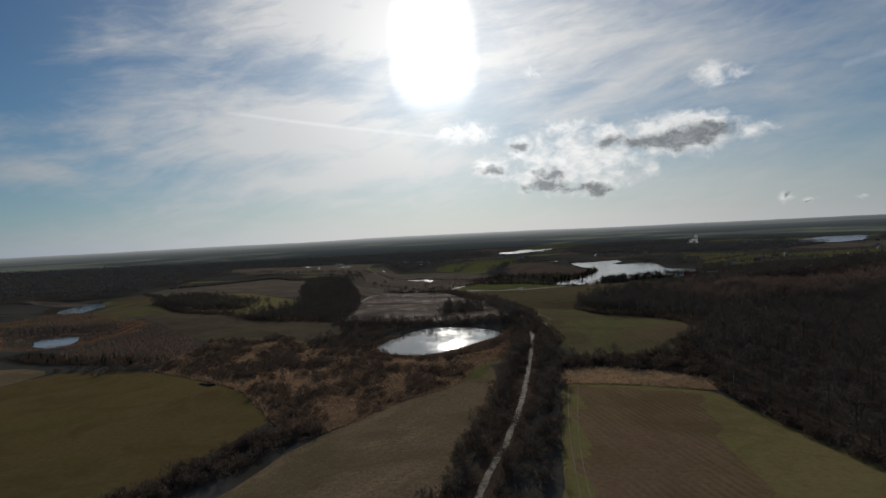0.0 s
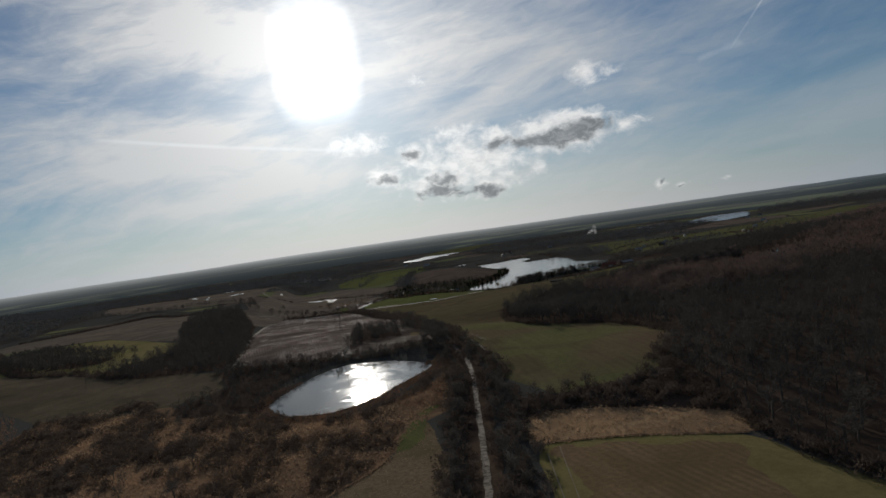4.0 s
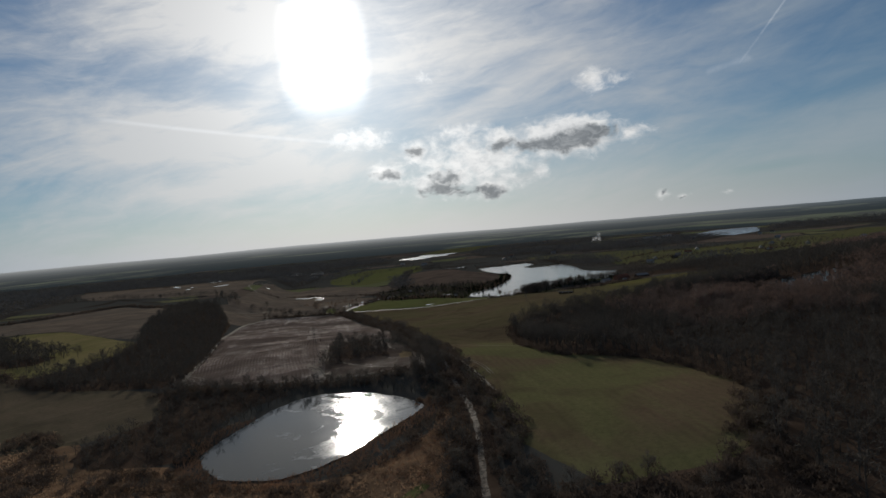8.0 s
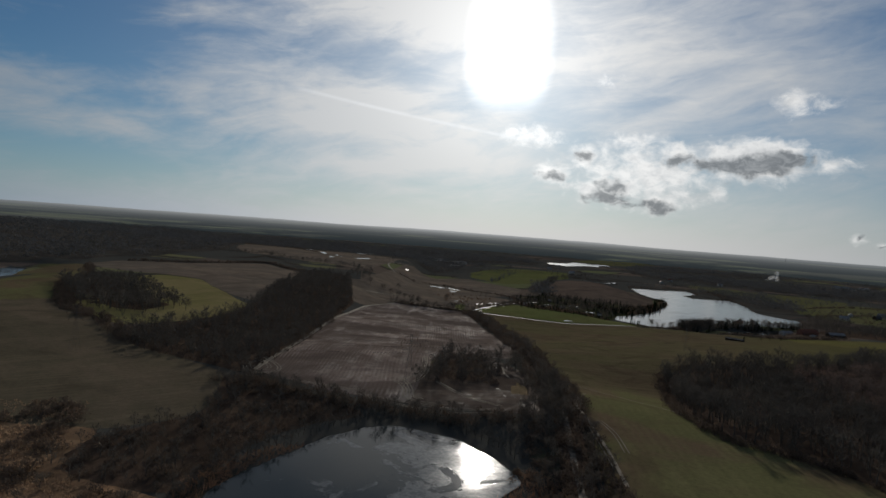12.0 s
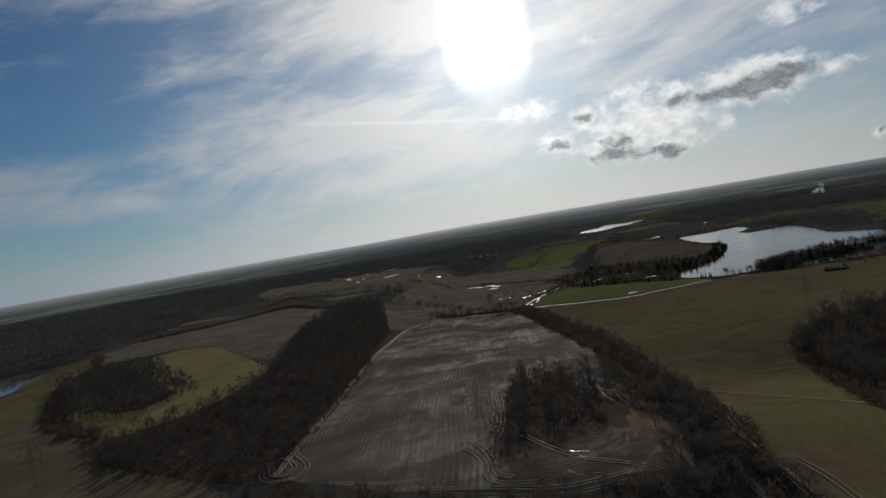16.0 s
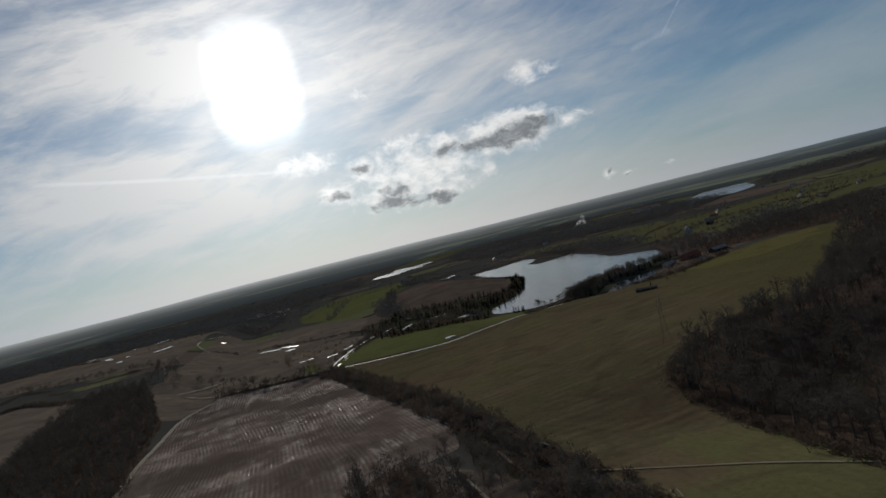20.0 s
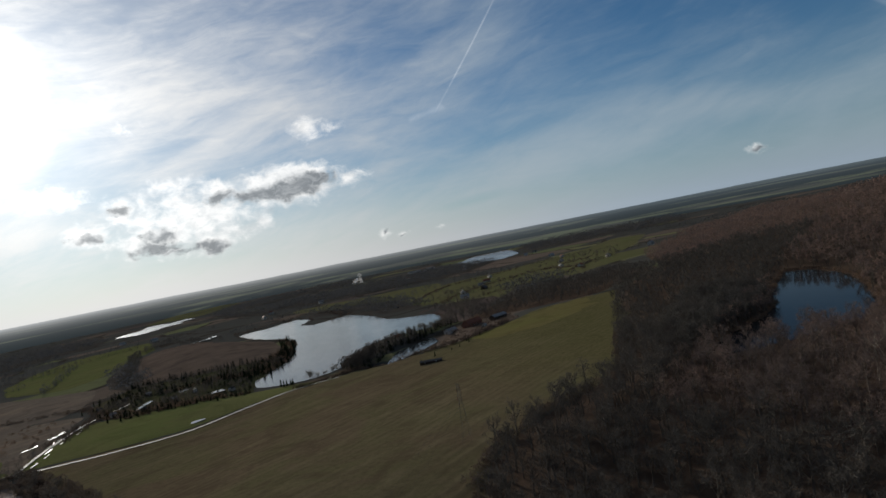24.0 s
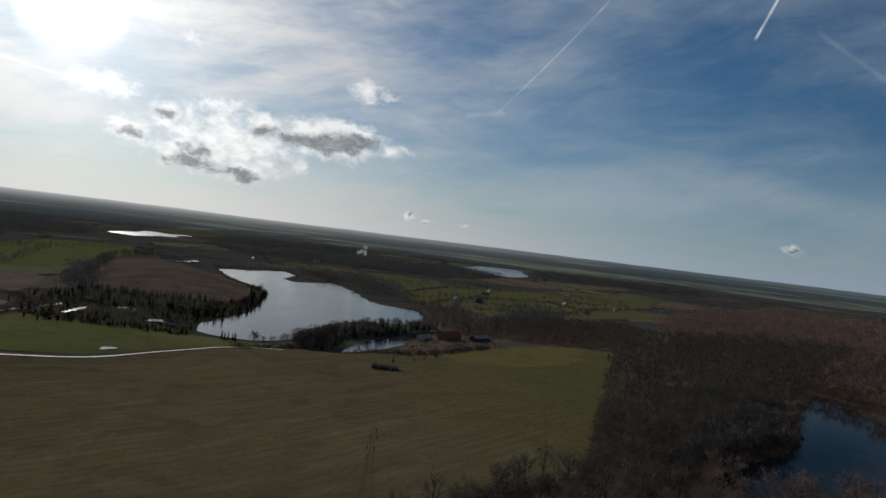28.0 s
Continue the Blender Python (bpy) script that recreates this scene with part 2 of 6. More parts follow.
def finish(m, n, color, rough=0.9, bump=None, strength=0.4, reach=0.3, metal=0.0, gloss=0.3, ior=1.45):
    b = n.tree.nodes.new("ShaderNodeBsdfPrincipled")
    n.put(b.inputs["Base Color"], (*color, 1.0) if isinstance(color, tuple) and len(color) == 3 else color)
    n.put(b.inputs["Roughness"], rough)
    b.inputs["Metallic"].default_value, b.inputs["IOR"].default_value = metal, ior
    n.put(b.inputs["Specular IOR Level"], gloss)
    if bump is not None:
        k = n.tree.nodes.new("ShaderNodeBump")
        k.inputs["Strength"].default_value, k.inputs["Distance"].default_value = strength, reach
        n.put(k.inputs["Height"], bump)
        n.put(b.inputs["Normal"], k.outputs[0])
    out = n.tree.nodes.new("ShaderNodeOutputMaterial")
    n.put(out.inputs["Surface"], b.outputs[0])
    return m


def turf(name, base, other, patch, rows=0.0, turn=0.0, gap=4.0, bow=0.0, wet=0.0, grain=0.5, bumps=0.5, speckle=0.4, lean=None):
    """Farmland: two colours in broad patches and a third in streaks, with drill rows along one way."""
    m, n, at = material(name)
    broad = n.noise(at, 0.012, 5.0, 0.6, 0.6)
    fine = n.noise(at, grain, 6.0, 0.7)
    turned = n.add("ShaderNodeMapping", at, (0, 0, 0), (0, 0, radians(-turn)), (1, 1, 1)).outputs[0]
    streak_at = n.vec("MULTIPLY", turned, (0.16, 1.0, 1.0))
    streaks = n.noise(streak_at, 0.10, 5.0, 0.65, 0.3)
    col = n.mix(n.step(broad, 0.40, 0.58), base, other)
    col = n.mix(n.math("MULTIPLY", n.step(streaks, 0.48, 0.74), 0.8), col, patch)
    speck = n.noise(at, grain * 4.5, 3.0, 0.7)
    tuft = n.math("ADD", n.math("MULTIPLY", fine, 0.6), n.math("MULTIPLY", speck, 0.4))
    col = n.mix(n.math("MULTIPLY", n.step(tuft, 0.40, 0.64), speckle), col, tuple(c * 0.42 for c in base))
    blot = n.noise(at, 0.028, 5.0, 0.6, 1.0)
    col = n.mix(n.math("MULTIPLY", n.step(blot, 0.46, 0.68), 0.55), col, tuple(c * 0.6 for c in other))
    if lean:
        across, start, end, fresh = lean
        side = n.math("ADD", n.vec("DOT_PRODUCT", at, across), n.math("MULTIPLY", n.math("SUBTRACT", n.noise(at, 0.012, 5.0, 0.6, 0.5), 0.5), 190.0))
        col = n.mix(n.math("MULTIPLY", n.step(side, start, end), 0.9), col, n.mix(n.step(tuft, 0.38, 0.62), fresh, tuple(c * 0.62 for c in fresh)))
    height, rough = tuft, 0.95
    if rows:
        bent = n.vec("ADD", at, n.join(0.0, 0.0, 0.0)) if not bow else n.vec(
            "ADD", at, n.scaled(n.join(n.math("SUBTRACT", n.noise(at, 0.0035, 1.0), 0.5), 0.0, 0.0), bow))
        lines = n.add("ShaderNodeMapping", bent, (0, 0, 0), (0, 0, radians(-turn)), (1, 1, 1)).outputs[0]
        y = n.add("ShaderNodeSeparateXYZ", lines).outputs[1]
        ridge = n.math("ADD", n.math("MULTIPLY", n.math("SINE", n.math("MULTIPLY", y, 2 * math.pi / gap)), 0.5), 0.5)
        worn = n.math("MULTIPLY", ridge, n.step(n.noise(at, 0.05, 3.0), 0.35, 0.65))
        col = n.mix(n.math("MULTIPLY", worn, rows), col, patch)
        height = n.math("ADD", n.math("MULTIPLY", tuft, 0.8), n.math("MULTIPLY", worn, 0.5))
    if wet:
        swirl = n.noise(n.vec("MULTIPLY", at, (1.0, 0.45, 1.0)), 0.040, 6.0, 0.62, 1.6)
        thread = n.math("SUBTRACT", 1.0, n.step(n.math("ABSOLUTE", n.math("SUBTRACT", swirl, 0.5)), 0.0, 0.018))
        comb = n.math("MULTIPLY", n.step(ridge, 0.62, 1.0), n.step(n.noise(n.vec("MULTIPLY", at, (1.0, 0.3, 1.0)), 0.22, 4.0, 0.6), 0.44, 0.70))
        band = n.noise(n.vec("MULTIPLY", at, (0.7, 0.8, 1.0)), 0.019, 5.0, 0.6, 0.6)
        col = n.mix(n.math("MULTIPLY", n.step(band, 0.45, 0.60), 0.7), col, tuple(c * 0.42 for c in base))
        damp_sheen = n.math("MULTIPLY", n.math("MAXIMUM", n.math("MULTIPLY", thread, 0.6), comb), n.math("SUBTRACT", 1.0, n.math("MULTIPLY", n.step(band, 0.42, 0.56), 0.9)))
        rough = n.math("SUBTRACT", 0.92, n.math("MULTIPLY", damp_sheen, 0.40))
        # wet sheen of the furrows painted in as paler colour, besides the gloss
        col = n.mix(n.math("MULTIPLY", damp_sheen, 0.2), col, patch)
    return finish(m, n, col, rough, height, bumps, 0.5, gloss=0.0 if not wet else n.math("MULTIPLY", damp_sheen, 0.022 * wet))


def water_mat(name, ripple, film=0.0, deep=(0.012, 0.018, 0.02), dull=0.035, wave=0.9, reach=0.06, level=0.5):
    m, n, at = material(name)
    small = n.noise(at, wave, 4.0, 0.6)
    broad = n.noise(at, 0.035, 6.0, 0.62, 0.8)
    rough = n.math("ADD", dull, n.math("MULTIPLY", n.step(broad, 0.45, 0.6), 0.03))
    col = deep
    if film:
        east = n.math("MULTIPLY", n.add("ShaderNodeSeparateXYZ", at).outputs[0], 0.0035)
        sheet = n.math("MULTIPLY", n.step(n.math("ADD", n.noise(at, 0.05, 9.0, 0.66, 0.8), east), 0.49, 0.53), film)
        flaw = n.step(n.noise(at, 0.45, 5.0, 0.7, 1.0), 0.38, 0.62)
        sheet = n.math("MULTIPLY", sheet, n.math("ADD", 0.45, n.math("MULTIPLY", flaw, 0.55)))
        rough = n.math("ADD", rough, n.math("MULTIPLY", sheet, 0.06))
        col = n.mix(n.math("MULTIPLY", sheet, 0.8), deep, (0.12, 0.126, 0.13))
        small = n.math("ADD", small, n.math("MULTIPLY", n.noise(at, 1.5, 4.0, 0.7), n.math("MULTIPLY", sheet, 0.7)))
    return finish(m, n, col, rough, small, ripple, reach, gloss=level, ior=1.33)


def twig_mat(name, a, b, island=0.2, glow=0.2):
    m, n, at = material(name)
    col = n.mix(n.step(n.noise(at, 0.022, 4.0, 0.6), 0.38, 0.62), a, b)
    crown = n.noise(at, 0.14, 2.0, 0.5)
    col = n.mix(n.math("MULTIPLY", n.step(crown, 0.42, 0.62), 0.42), col, tuple(c * 0.45 for c in b))
    rnd = n.add("ShaderNodeNewGeometry").outputs["Random Per Island"]
    col = n.mix(n.math("MULTIPLY", rnd, island), col, tuple(c * 0.45 for c in a))
    finish(m, n, col, 0.9, gloss=0.0)
    # thin twigs let part of the light through
    out = [k for k in n.tree.nodes if k.type == "OUTPUT_MATERIAL"][0]
    solid = [k for k in n.tree.nodes if k.type == "BSDF_PRINCIPLED"][0]
    thin = n.add("ShaderNodeBsdfTranslucent", col).outputs[0]
    n.put(out.inputs["Surface"], n.add("ShaderNodeMixShader", glow, solid.outputs[0], thin).outputs[0])
    return m


def plain_mat(name, a, b, scale, rough=0.8, bumps=0.3, metal=0.0, reach=0.05, gloss=0.06):
    m, n, at = material(name)
    big, fine = n.noise(at, scale * 0.15, 4.0, 0.6), n.noise(at, scale, 6.0, 0.7)
    col = n.mix(n.step(big, 0.35, 0.65), a, b)
    col = n.mix(n.math("MULTIPLY", fine, 0.35), col, tuple(c * 0.5 for c in a))
    return finish(m, n, col, rough, fine, bumps, reach, metal, gloss)


def far_land(name):
    """The wide ground: a patchwork of winter fields with dark copses and hedges."""
    m, n, at = material(name)
    cells = n.tree.nodes.new("ShaderNodeTexVoronoi")
    cells.inputs["Scale"].default_value = 0.0055
    bent = n.vec("ADD", at, n.scaled(n.join(n.noise(at, 0.004, 2.0), n.noise(n.vec("ADD", at, (900, 0, 0)), 0.004, 2.0), 0), 160))
    n.put(cells.inputs["Vector"], n.vec("MULTIPLY", bent, (1.0, 0.55, 0.0)))
    pick = n.add("ShaderNodeSeparateColor", cells.outputs["Color"]).outputs[0]
    ramp = n.tree.nodes.new("ShaderNodeValToRGB")
    ramp.color_ramp.interpolation = "CONSTANT"
    shades = ((0.0, (0.115, 0.090, 0.072)), (0.3, (0.149, 0.143, 0.072)), (0.5, (0.134, 0.103, 0.082)),
              (0.66, (0.120, 0.128, 0.064)), (0.82, (0.089, 0.069, 0.060)))
    while len(ramp.color_ramp.elements) < len(shades):
        ramp.color_ramp.elements.new(0.5)
    for e, (p, c) in zip(ramp.color_ramp.elements, shades):
        e.position, e.color = p, (*c, 1.0)
    n.put(ramp.inputs[0], pick)
    copse = n.step(n.noise(n.vec("MULTIPLY", at, (0.5, 1.6, 1.0)), 0.0021, 8.0, 0.64, 0.6), 0.445, 0.465)
    # copse colour greyed to stand in for distance haze
    col = n.mix(copse, ramp.outputs[0], (0.062, 0.061, 0.055))
    rims = n.tree.nodes.new("ShaderNodeTexVoronoi")
    rims.feature = "DISTANCE_TO_EDGE"
    rims.inputs["Scale"].default_value = 0.0055
    n.put(rims.inputs["Vector"], n.vec("MULTIPLY", bent, (1.0, 0.55, 0.0)))
    gaps = n.step(n.noise(at, 0.01, 4.0, 0.6), 0.40, 0.55)
    hedge = n.math("MULTIPLY", n.math("SUBTRACT", 1.0, n.step(rims.outputs["Distance"], 0.02, 0.05)), gaps)
    col = n.mix(hedge, col, (0.040, 0.035, 0.028))
    fine = n.noise(at, 0.06, 7.0, 0.7)
    col = n.mix(n.math("MULTIPLY", n.step(fine, 0.42, 0.7), 0.4), col, (0.06, 0.05, 0.038))
    return finish(m, n, col, 0.95, n.noise(at, 0.4, 5.0, 0.7), 0.5, 0.4, gloss=0.0)


def painted_haze_mat(name):
    """The last plains before the horizon, as if seen through miles of air: fields and woods fade into haze painted in a
    glowing colour.
    """
    m, n, at = material(name)
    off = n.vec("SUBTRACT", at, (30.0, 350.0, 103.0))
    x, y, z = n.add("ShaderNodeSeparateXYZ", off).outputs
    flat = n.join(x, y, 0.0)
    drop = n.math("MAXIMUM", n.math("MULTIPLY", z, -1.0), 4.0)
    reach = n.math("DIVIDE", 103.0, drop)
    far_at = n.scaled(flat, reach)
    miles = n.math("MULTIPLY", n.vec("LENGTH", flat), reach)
    woods = n.step(n.noise(far_at, 0.00042, 8.0, 0.66, 0.5), 0.41, 0.49)
    cells = n.tree.nodes.new("ShaderNodeTexVoronoi")
    cells.inputs["Scale"].default_value = 0.0024
    n.put(cells.inputs["Vector"], far_at)
    pick = n.add("ShaderNodeSeparateColor", cells.outputs["Color"]).outputs[0]
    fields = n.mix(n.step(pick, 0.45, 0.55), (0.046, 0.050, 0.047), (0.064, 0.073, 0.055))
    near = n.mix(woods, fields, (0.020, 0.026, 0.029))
    # painted haze tone, paler towards the sun, mixed into the emission with distance
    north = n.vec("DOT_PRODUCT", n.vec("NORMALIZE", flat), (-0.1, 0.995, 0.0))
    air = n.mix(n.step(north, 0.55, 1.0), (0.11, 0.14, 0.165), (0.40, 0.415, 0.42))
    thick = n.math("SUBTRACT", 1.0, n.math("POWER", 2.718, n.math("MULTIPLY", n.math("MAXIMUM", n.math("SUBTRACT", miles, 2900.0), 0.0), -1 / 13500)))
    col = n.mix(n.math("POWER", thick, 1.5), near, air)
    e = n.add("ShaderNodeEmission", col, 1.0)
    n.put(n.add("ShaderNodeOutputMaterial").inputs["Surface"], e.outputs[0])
    return m


GROUND = far_land("far_land")
PAINTED_HAZE = painted_haze_mat("painted_haze_hills")
WINTER_WHEAT = turf("winter_wheat", (0.112, 0.090, 0.036), (0.136, 0.099, 0.045), (0.138, 0.109, 0.053), 0.0, 75)
STUBBLE = turf("brown_stubble", (0.205, 0.150, 0.096), (0.160, 0.124, 0.072), (0.270, 0.195, 0.120), 0.0, 60, grain=0.6, bumps=1.0, speckle=0.8)
FALLOW = turf("fallow_field", (0.182, 0.121, 0.075), (0.152, 0.110, 0.058), (0.229, 0.154, 0.092), 0.30, 100, 3.0, 20.0, speckle=0.6)
GRASSY = turf("grassy_margin", (0.175, 0.156, 0.059), (0.185, 0.150, 0.068), (0.198, 0.168, 0.077), 0.0)
ROUGH = turf("rough_grass", (0.379, 0.244, 0.133), (0.273, 0.178, 0.103), (0.494, 0.340, 0.195), 0.0, 20, grain=0.28, bumps=1.0)
SCRUB = turf("scrub_floor", (0.238, 0.144, 0.085), (0.150, 0.098, 0.062), (0.328, 0.212, 0.121), 0.0, 20, grain=0.25, bumps=1.0)
SLOPE = turf("green_slope", (0.119, 0.114, 0.053), (0.128, 0.090, 0.059), (0.154, 0.139, 0.069), 0.22, 88, 4.5, 40.0, speckle=0.5)
PASTURE = turf("pasture", (0.100, 0.087, 0.046), (0.106, 0.079, 0.050), (0.153, 0.128, 0.075), 0.22, 14, 7.5, 60.0, grain=0.35, speckle=0.45,
               lean=((0.94, -0.34, 0.0), -100.0, 80.0, (0.100, 0.092, 0.040)))
LUSH = turf("lush_grass", (0.108, 0.120, 0.044), (0.120, 0.120, 0.050), (0.135, 0.128, 0.058), 0.0)
DULLGREEN = turf("dull_meadow", (0.105, 0.108, 0.046), (0.118, 0.110, 0.055), (0.130, 0.118, 0.062), 0.0)
GARDEN = turf("garden_ground", (0.070, 0.062, 0.038), (0.058, 0.060, 0.030), (0.090, 0.074, 0.048), 0.0, grain=0.3)
WETLAND = turf("wet_ploughland", (0.194, 0.149, 0.125), (0.109, 0.083, 0.070), (0.365, 0.313, 0.272), 0.24, 94.5, 2.5, 60.0, wet=0.75)
BROWNLAND = turf("brown_ploughland", (0.174, 0.135, 0.103), (0.132, 0.108, 0.087), (0.211, 0.173, 0.125), 0.0, 30)
PALEGRASS = turf("pale_grass", (0.17, 0.153, 0.063), (0.199, 0.164, 0.08), (0.228, 0.184, 0.099), 0.0)
WOODFLOOR = turf("leaf_litter", (0.089, 0.061, 0.044), (0.066, 0.047, 0.035), (0.106, 0.076, 0.053), 0.0, grain=0.3)
GREYSLOPE = turf("grey_slope", (0.122, 0.096, 0.067), (0.092, 0.078, 0.052), (0.150, 0.120, 0.082), 0.20, 48, 5.0, 30.0, speckle=0.5)
WETCORNER = turf("muddy_corner", (0.118, 0.090, 0.072), (0.075, 0.058, 0.048), (0.165, 0.130, 0.105), 0.25, 12, 2.0, 25.0, wet=0.8)
CROWN = turf("green_pasture_crown", (0.117, 0.109, 0.041), (0.122, 0.104, 0.044), (0.142, 0.127, 0.054), 0.0, -35, speckle=0.3)
# floor tone lifted and greyed as painted distance haze
FARFLOOR = turf("dark_forest_floor", (0.075, 0.065, 0.054), (0.060, 0.054, 0.047), (0.090, 0.076, 0.063), 0.0)
HILLBROWN = turf("dark_hill_soil", (0.13, 0.098, 0.076), (0.10, 0.076, 0.062), (0.155, 0.12, 0.09), 0.0, 30)
MARSH = turf("reed_marsh_floor", (0.316, 0.166, 0.095), (0.216, 0.118, 0.071), (0.389, 0.237, 0.137), 0.0, 20, grain=0.25, bumps=1.0)
MUD = plain_mat("muddy_track", (0.210, 0.176, 0.140), (0.055, 0.045, 0.036), 3.0, 0.85, 0.5, gloss=0.03)
RUT = plain_mat("pale_wheel_rut", (0.25, 0.215, 0.168), (0.18, 0.152, 0.118), 0.35, 0.9, 0.5, gloss=0.02)
GRAVEL = plain_mat("pale_gravel", (0.40, 0.37, 0.32), (0.30, 0.275, 0.235), 0.8, 0.7, 0.4)
POND = water_mat("pond_water", 0.30, film=0.9, wave=0.8, dull=0.045, level=0.15)
LAKE = water_mat("lake_water", 0.22, level=0.42, dull=0.13)
# pale base colour stands in for reflected sky on the far lakes
FARLAKE = water_mat("ruffled_sky_toned_water", 0.35, deep=(0.26, 0.275, 0.285), dull=0.22, level=1.0, wave=0.5, reach=0.12)
TARN = water_mat("still_dark_water", 0.06, deep=(0.020, 0.021, 0.021), dull=0.07, level=0.06)
PUDDLE = water_mat("puddle_water", 0.05, dull=0.10)
BARK = plain_mat("grey_bark", (0.13, 0.108, 0.086), (0.095, 0.08, 0.066), 2.0, 0.95, 0.5)
BIRCH = plain_mat("pale_birch_bark", (0.36, 0.31, 0.24), (0.28, 0.24, 0.19), 2.0, 0.85, 0.3)
TWIG = twig_mat("bare_twigs", (0.158, 0.134, 0.109), (0.120, 0.103, 0.087))
ALDER = twig_mat("dark_alder_twigs", (0.111, 0.091, 0.075), (0.081, 0.069, 0.060))
REDTWIG = twig_mat("reddish_twigs", (0.250, 0.165, 0.129), (0.173, 0.132, 0.113))
DARKTWIG = twig_mat("dark_winter_twigs", (0.120, 0.106, 0.090), (0.094, 0.085, 0.075))
DARKSHRUB = twig_mat("dark_shrub_twigs", (0.125, 0.095, 0.075), (0.144, 0.107, 0.081))
SHRUB = twig_mat("shrub_twigs", (0.209, 0.144, 0.101), (0.238, 0.160, 0.109))
# distance haze put into the far trees' twig colour
FARTWIG = twig_mat("haze_grey_twigs", (0.130, 0.125, 0.121), (0.098, 0.099, 0.099))
NEEDLE = twig_mat("dark_needles", (0.014, 0.020, 0.010), (0.020, 0.026, 0.013))
REED = twig_mat("dead_reed", (0.42, 0.245, 0.15), (0.32, 0.185, 0.115), glow=0.12)
TUFT = twig_mat("dead_grass", (0.540, 0.367, 0.224), (0.411, 0.270, 0.173), glow=0.22)

PLASTER = plain_mat("pale_plaster", (0.50, 0.46, 0.39), (0.40, 0.37, 0.32), 1.5, 0.85)
TIMBER = plain_mat("dark_timber", (0.085, 0.060, 0.042), (0.060, 0.044, 0.033), 3.0, 0.8)
BRICKRED = plain_mat("red_brick_wall", (0.26, 0.12, 0.08), (0.20, 0.095, 0.066), 4.0, 0.85)
TILES = plain_mat("red_roof_tiles", (0.21, 0.085, 0.055), (0.15, 0.066, 0.046), 3.0, 0.75)
SLATE = plain_mat("dark_roof", (0.07, 0.066, 0.064), (0.05, 0.048, 0.047), 3.0, 0.7)
TINROOF = plain_mat("pale_tin_roof", (0.27, 0.265, 0.26), (0.20, 0.196, 0.192), 2.0, 0.7, 0.2, gloss=0.02)
WINDOWGLASS = plain_mat("window_glass", (0.03, 0.035, 0.04), (0.02, 0.024, 0.028), 1.0, 0.08, 0.0, gloss=0.5)
WHITEPAINT = plain_mat("white_frame_paint", (0.7, 0.7, 0.68), (0.6, 0.6, 0.58), 2.0, 0.6)
STEEL = plain_mat("galvanised_steel", (0.11, 0.108, 0.105), (0.085, 0.083, 0.08), 2.0, 0.7, 0.1, 0.2)
GLASSINS = plain_mat("brown_insulator", (0.10, 0.05, 0.035), (0.08, 0.04, 0.03), 3.0, 0.3, 0.0)


def smoke_mat(name):
    m, n, at = material(name)
    puff = n.step(n.noise(at, 0.09, 5.0, 0.65), 0.34, 0.66)
    d = n.add("ShaderNodeBsdfDiffuse", (0.9, 0.9, 0.9, 1.0)).outputs[0]
    through_light = n.add("ShaderNodeBsdfTranslucent", (0.95, 0.95, 0.95, 1.0)).outputs[0]
    white = n.add("ShaderNodeMixShader", 0.6, d, through_light).outputs[0]
    clear = n.add("ShaderNodeBsdfTransparent").outputs[0]
    mixed = n.add("ShaderNodeMixShader", n.math("MULTIPLY", puff, 0.20), clear, white).outputs[0]
    n.put(n.add("ShaderNodeOutputMaterial").inputs["Surface"], mixed)
    return m


SMOKE = smoke_mat("white_smoke")
WIRE = plain_mat("dark_cable", (0.05, 0.05, 0.05), (0.04, 0.04, 0.04), 1.0, 0.8, 0.0, gloss=0.0)

# ---- plan of the land, in metres ----


def ease(a, b, v):
    s = np.clip((v - a) / (b - a), 0, 1)
    return s * s * (3 - 2 * s)


def away(poly, x, y):
    """How far each point lies outside a polygon; 0 within."""
    p = np.array(poly, float)
    q = np.roll(p, -1, 0)
    best = np.full(x.shape, 1e9)
    within = np.zeros(x.shape, bool)
    for (ax, ay), (bx, by) in zip(p, q):
        ux, uy = bx - ax, by - ay
        s = np.clip(((x - ax) * ux + (y - ay) * uy) / (ux * ux + uy * uy + 1e-9), 0, 1)
        best = np.minimum(best, np.hypot(x - ax - s * ux, y - ay - s * uy))
        if ay != by:
            within ^= ((ay > y) != (by > y)) & (x < (bx - ax) * (y - ay) / (by - ay) + ax)
    return np.where(within, 0.0, best), within, best


POND_SHORE = [(49, 515), (38, 535), (21, 555), (-4, 566), (-20, 559), (-33, 541), (-41, 520), (-50, 501), (-55, 481), (-50, 461), (-40, 446),
              (-20, 438), (-6, 443), (8, 456), (20, 474), (34, 493)]
LAKE_SHORE = [(398, 1985), (468, 1985), (560, 2040), (555, 1940), (500, 1860), (505, 1800), (600, 1840), (585, 1700), (553, 1563),
              (575, 1510), (600, 1490), (560, 1400), (500, 1345), (444, 1372), (380, 1330), (300, 1228), (264, 1232), (228, 1262),
              (222, 1275), (240, 1325), (300, 1396), (345, 1480), (375, 1570), (402, 1680), (385, 1830)]
SMALL_SHORE = [(331, 1167), (376, 1222), (445, 1250), (430, 1212), (378, 1180)]
TARN_SHORE = [(608, 884), (612, 862), (575, 815), (530, 786), (452, 746), (416, 742), (372, 755), (335, 772), (338, 790), (385, 800),
              (425, 802), (470, 818), (500, 838), (560, 865)]
WEST_SHORE = [(262, 3075), (300, 3180), (380, 3260), (420, 3420), (470, 3430), (490, 3330), (575, 3400), (590, 3320), (520, 3250), (500, 3120), (430, 3110), (380, 3010),
              (330, 2960)]
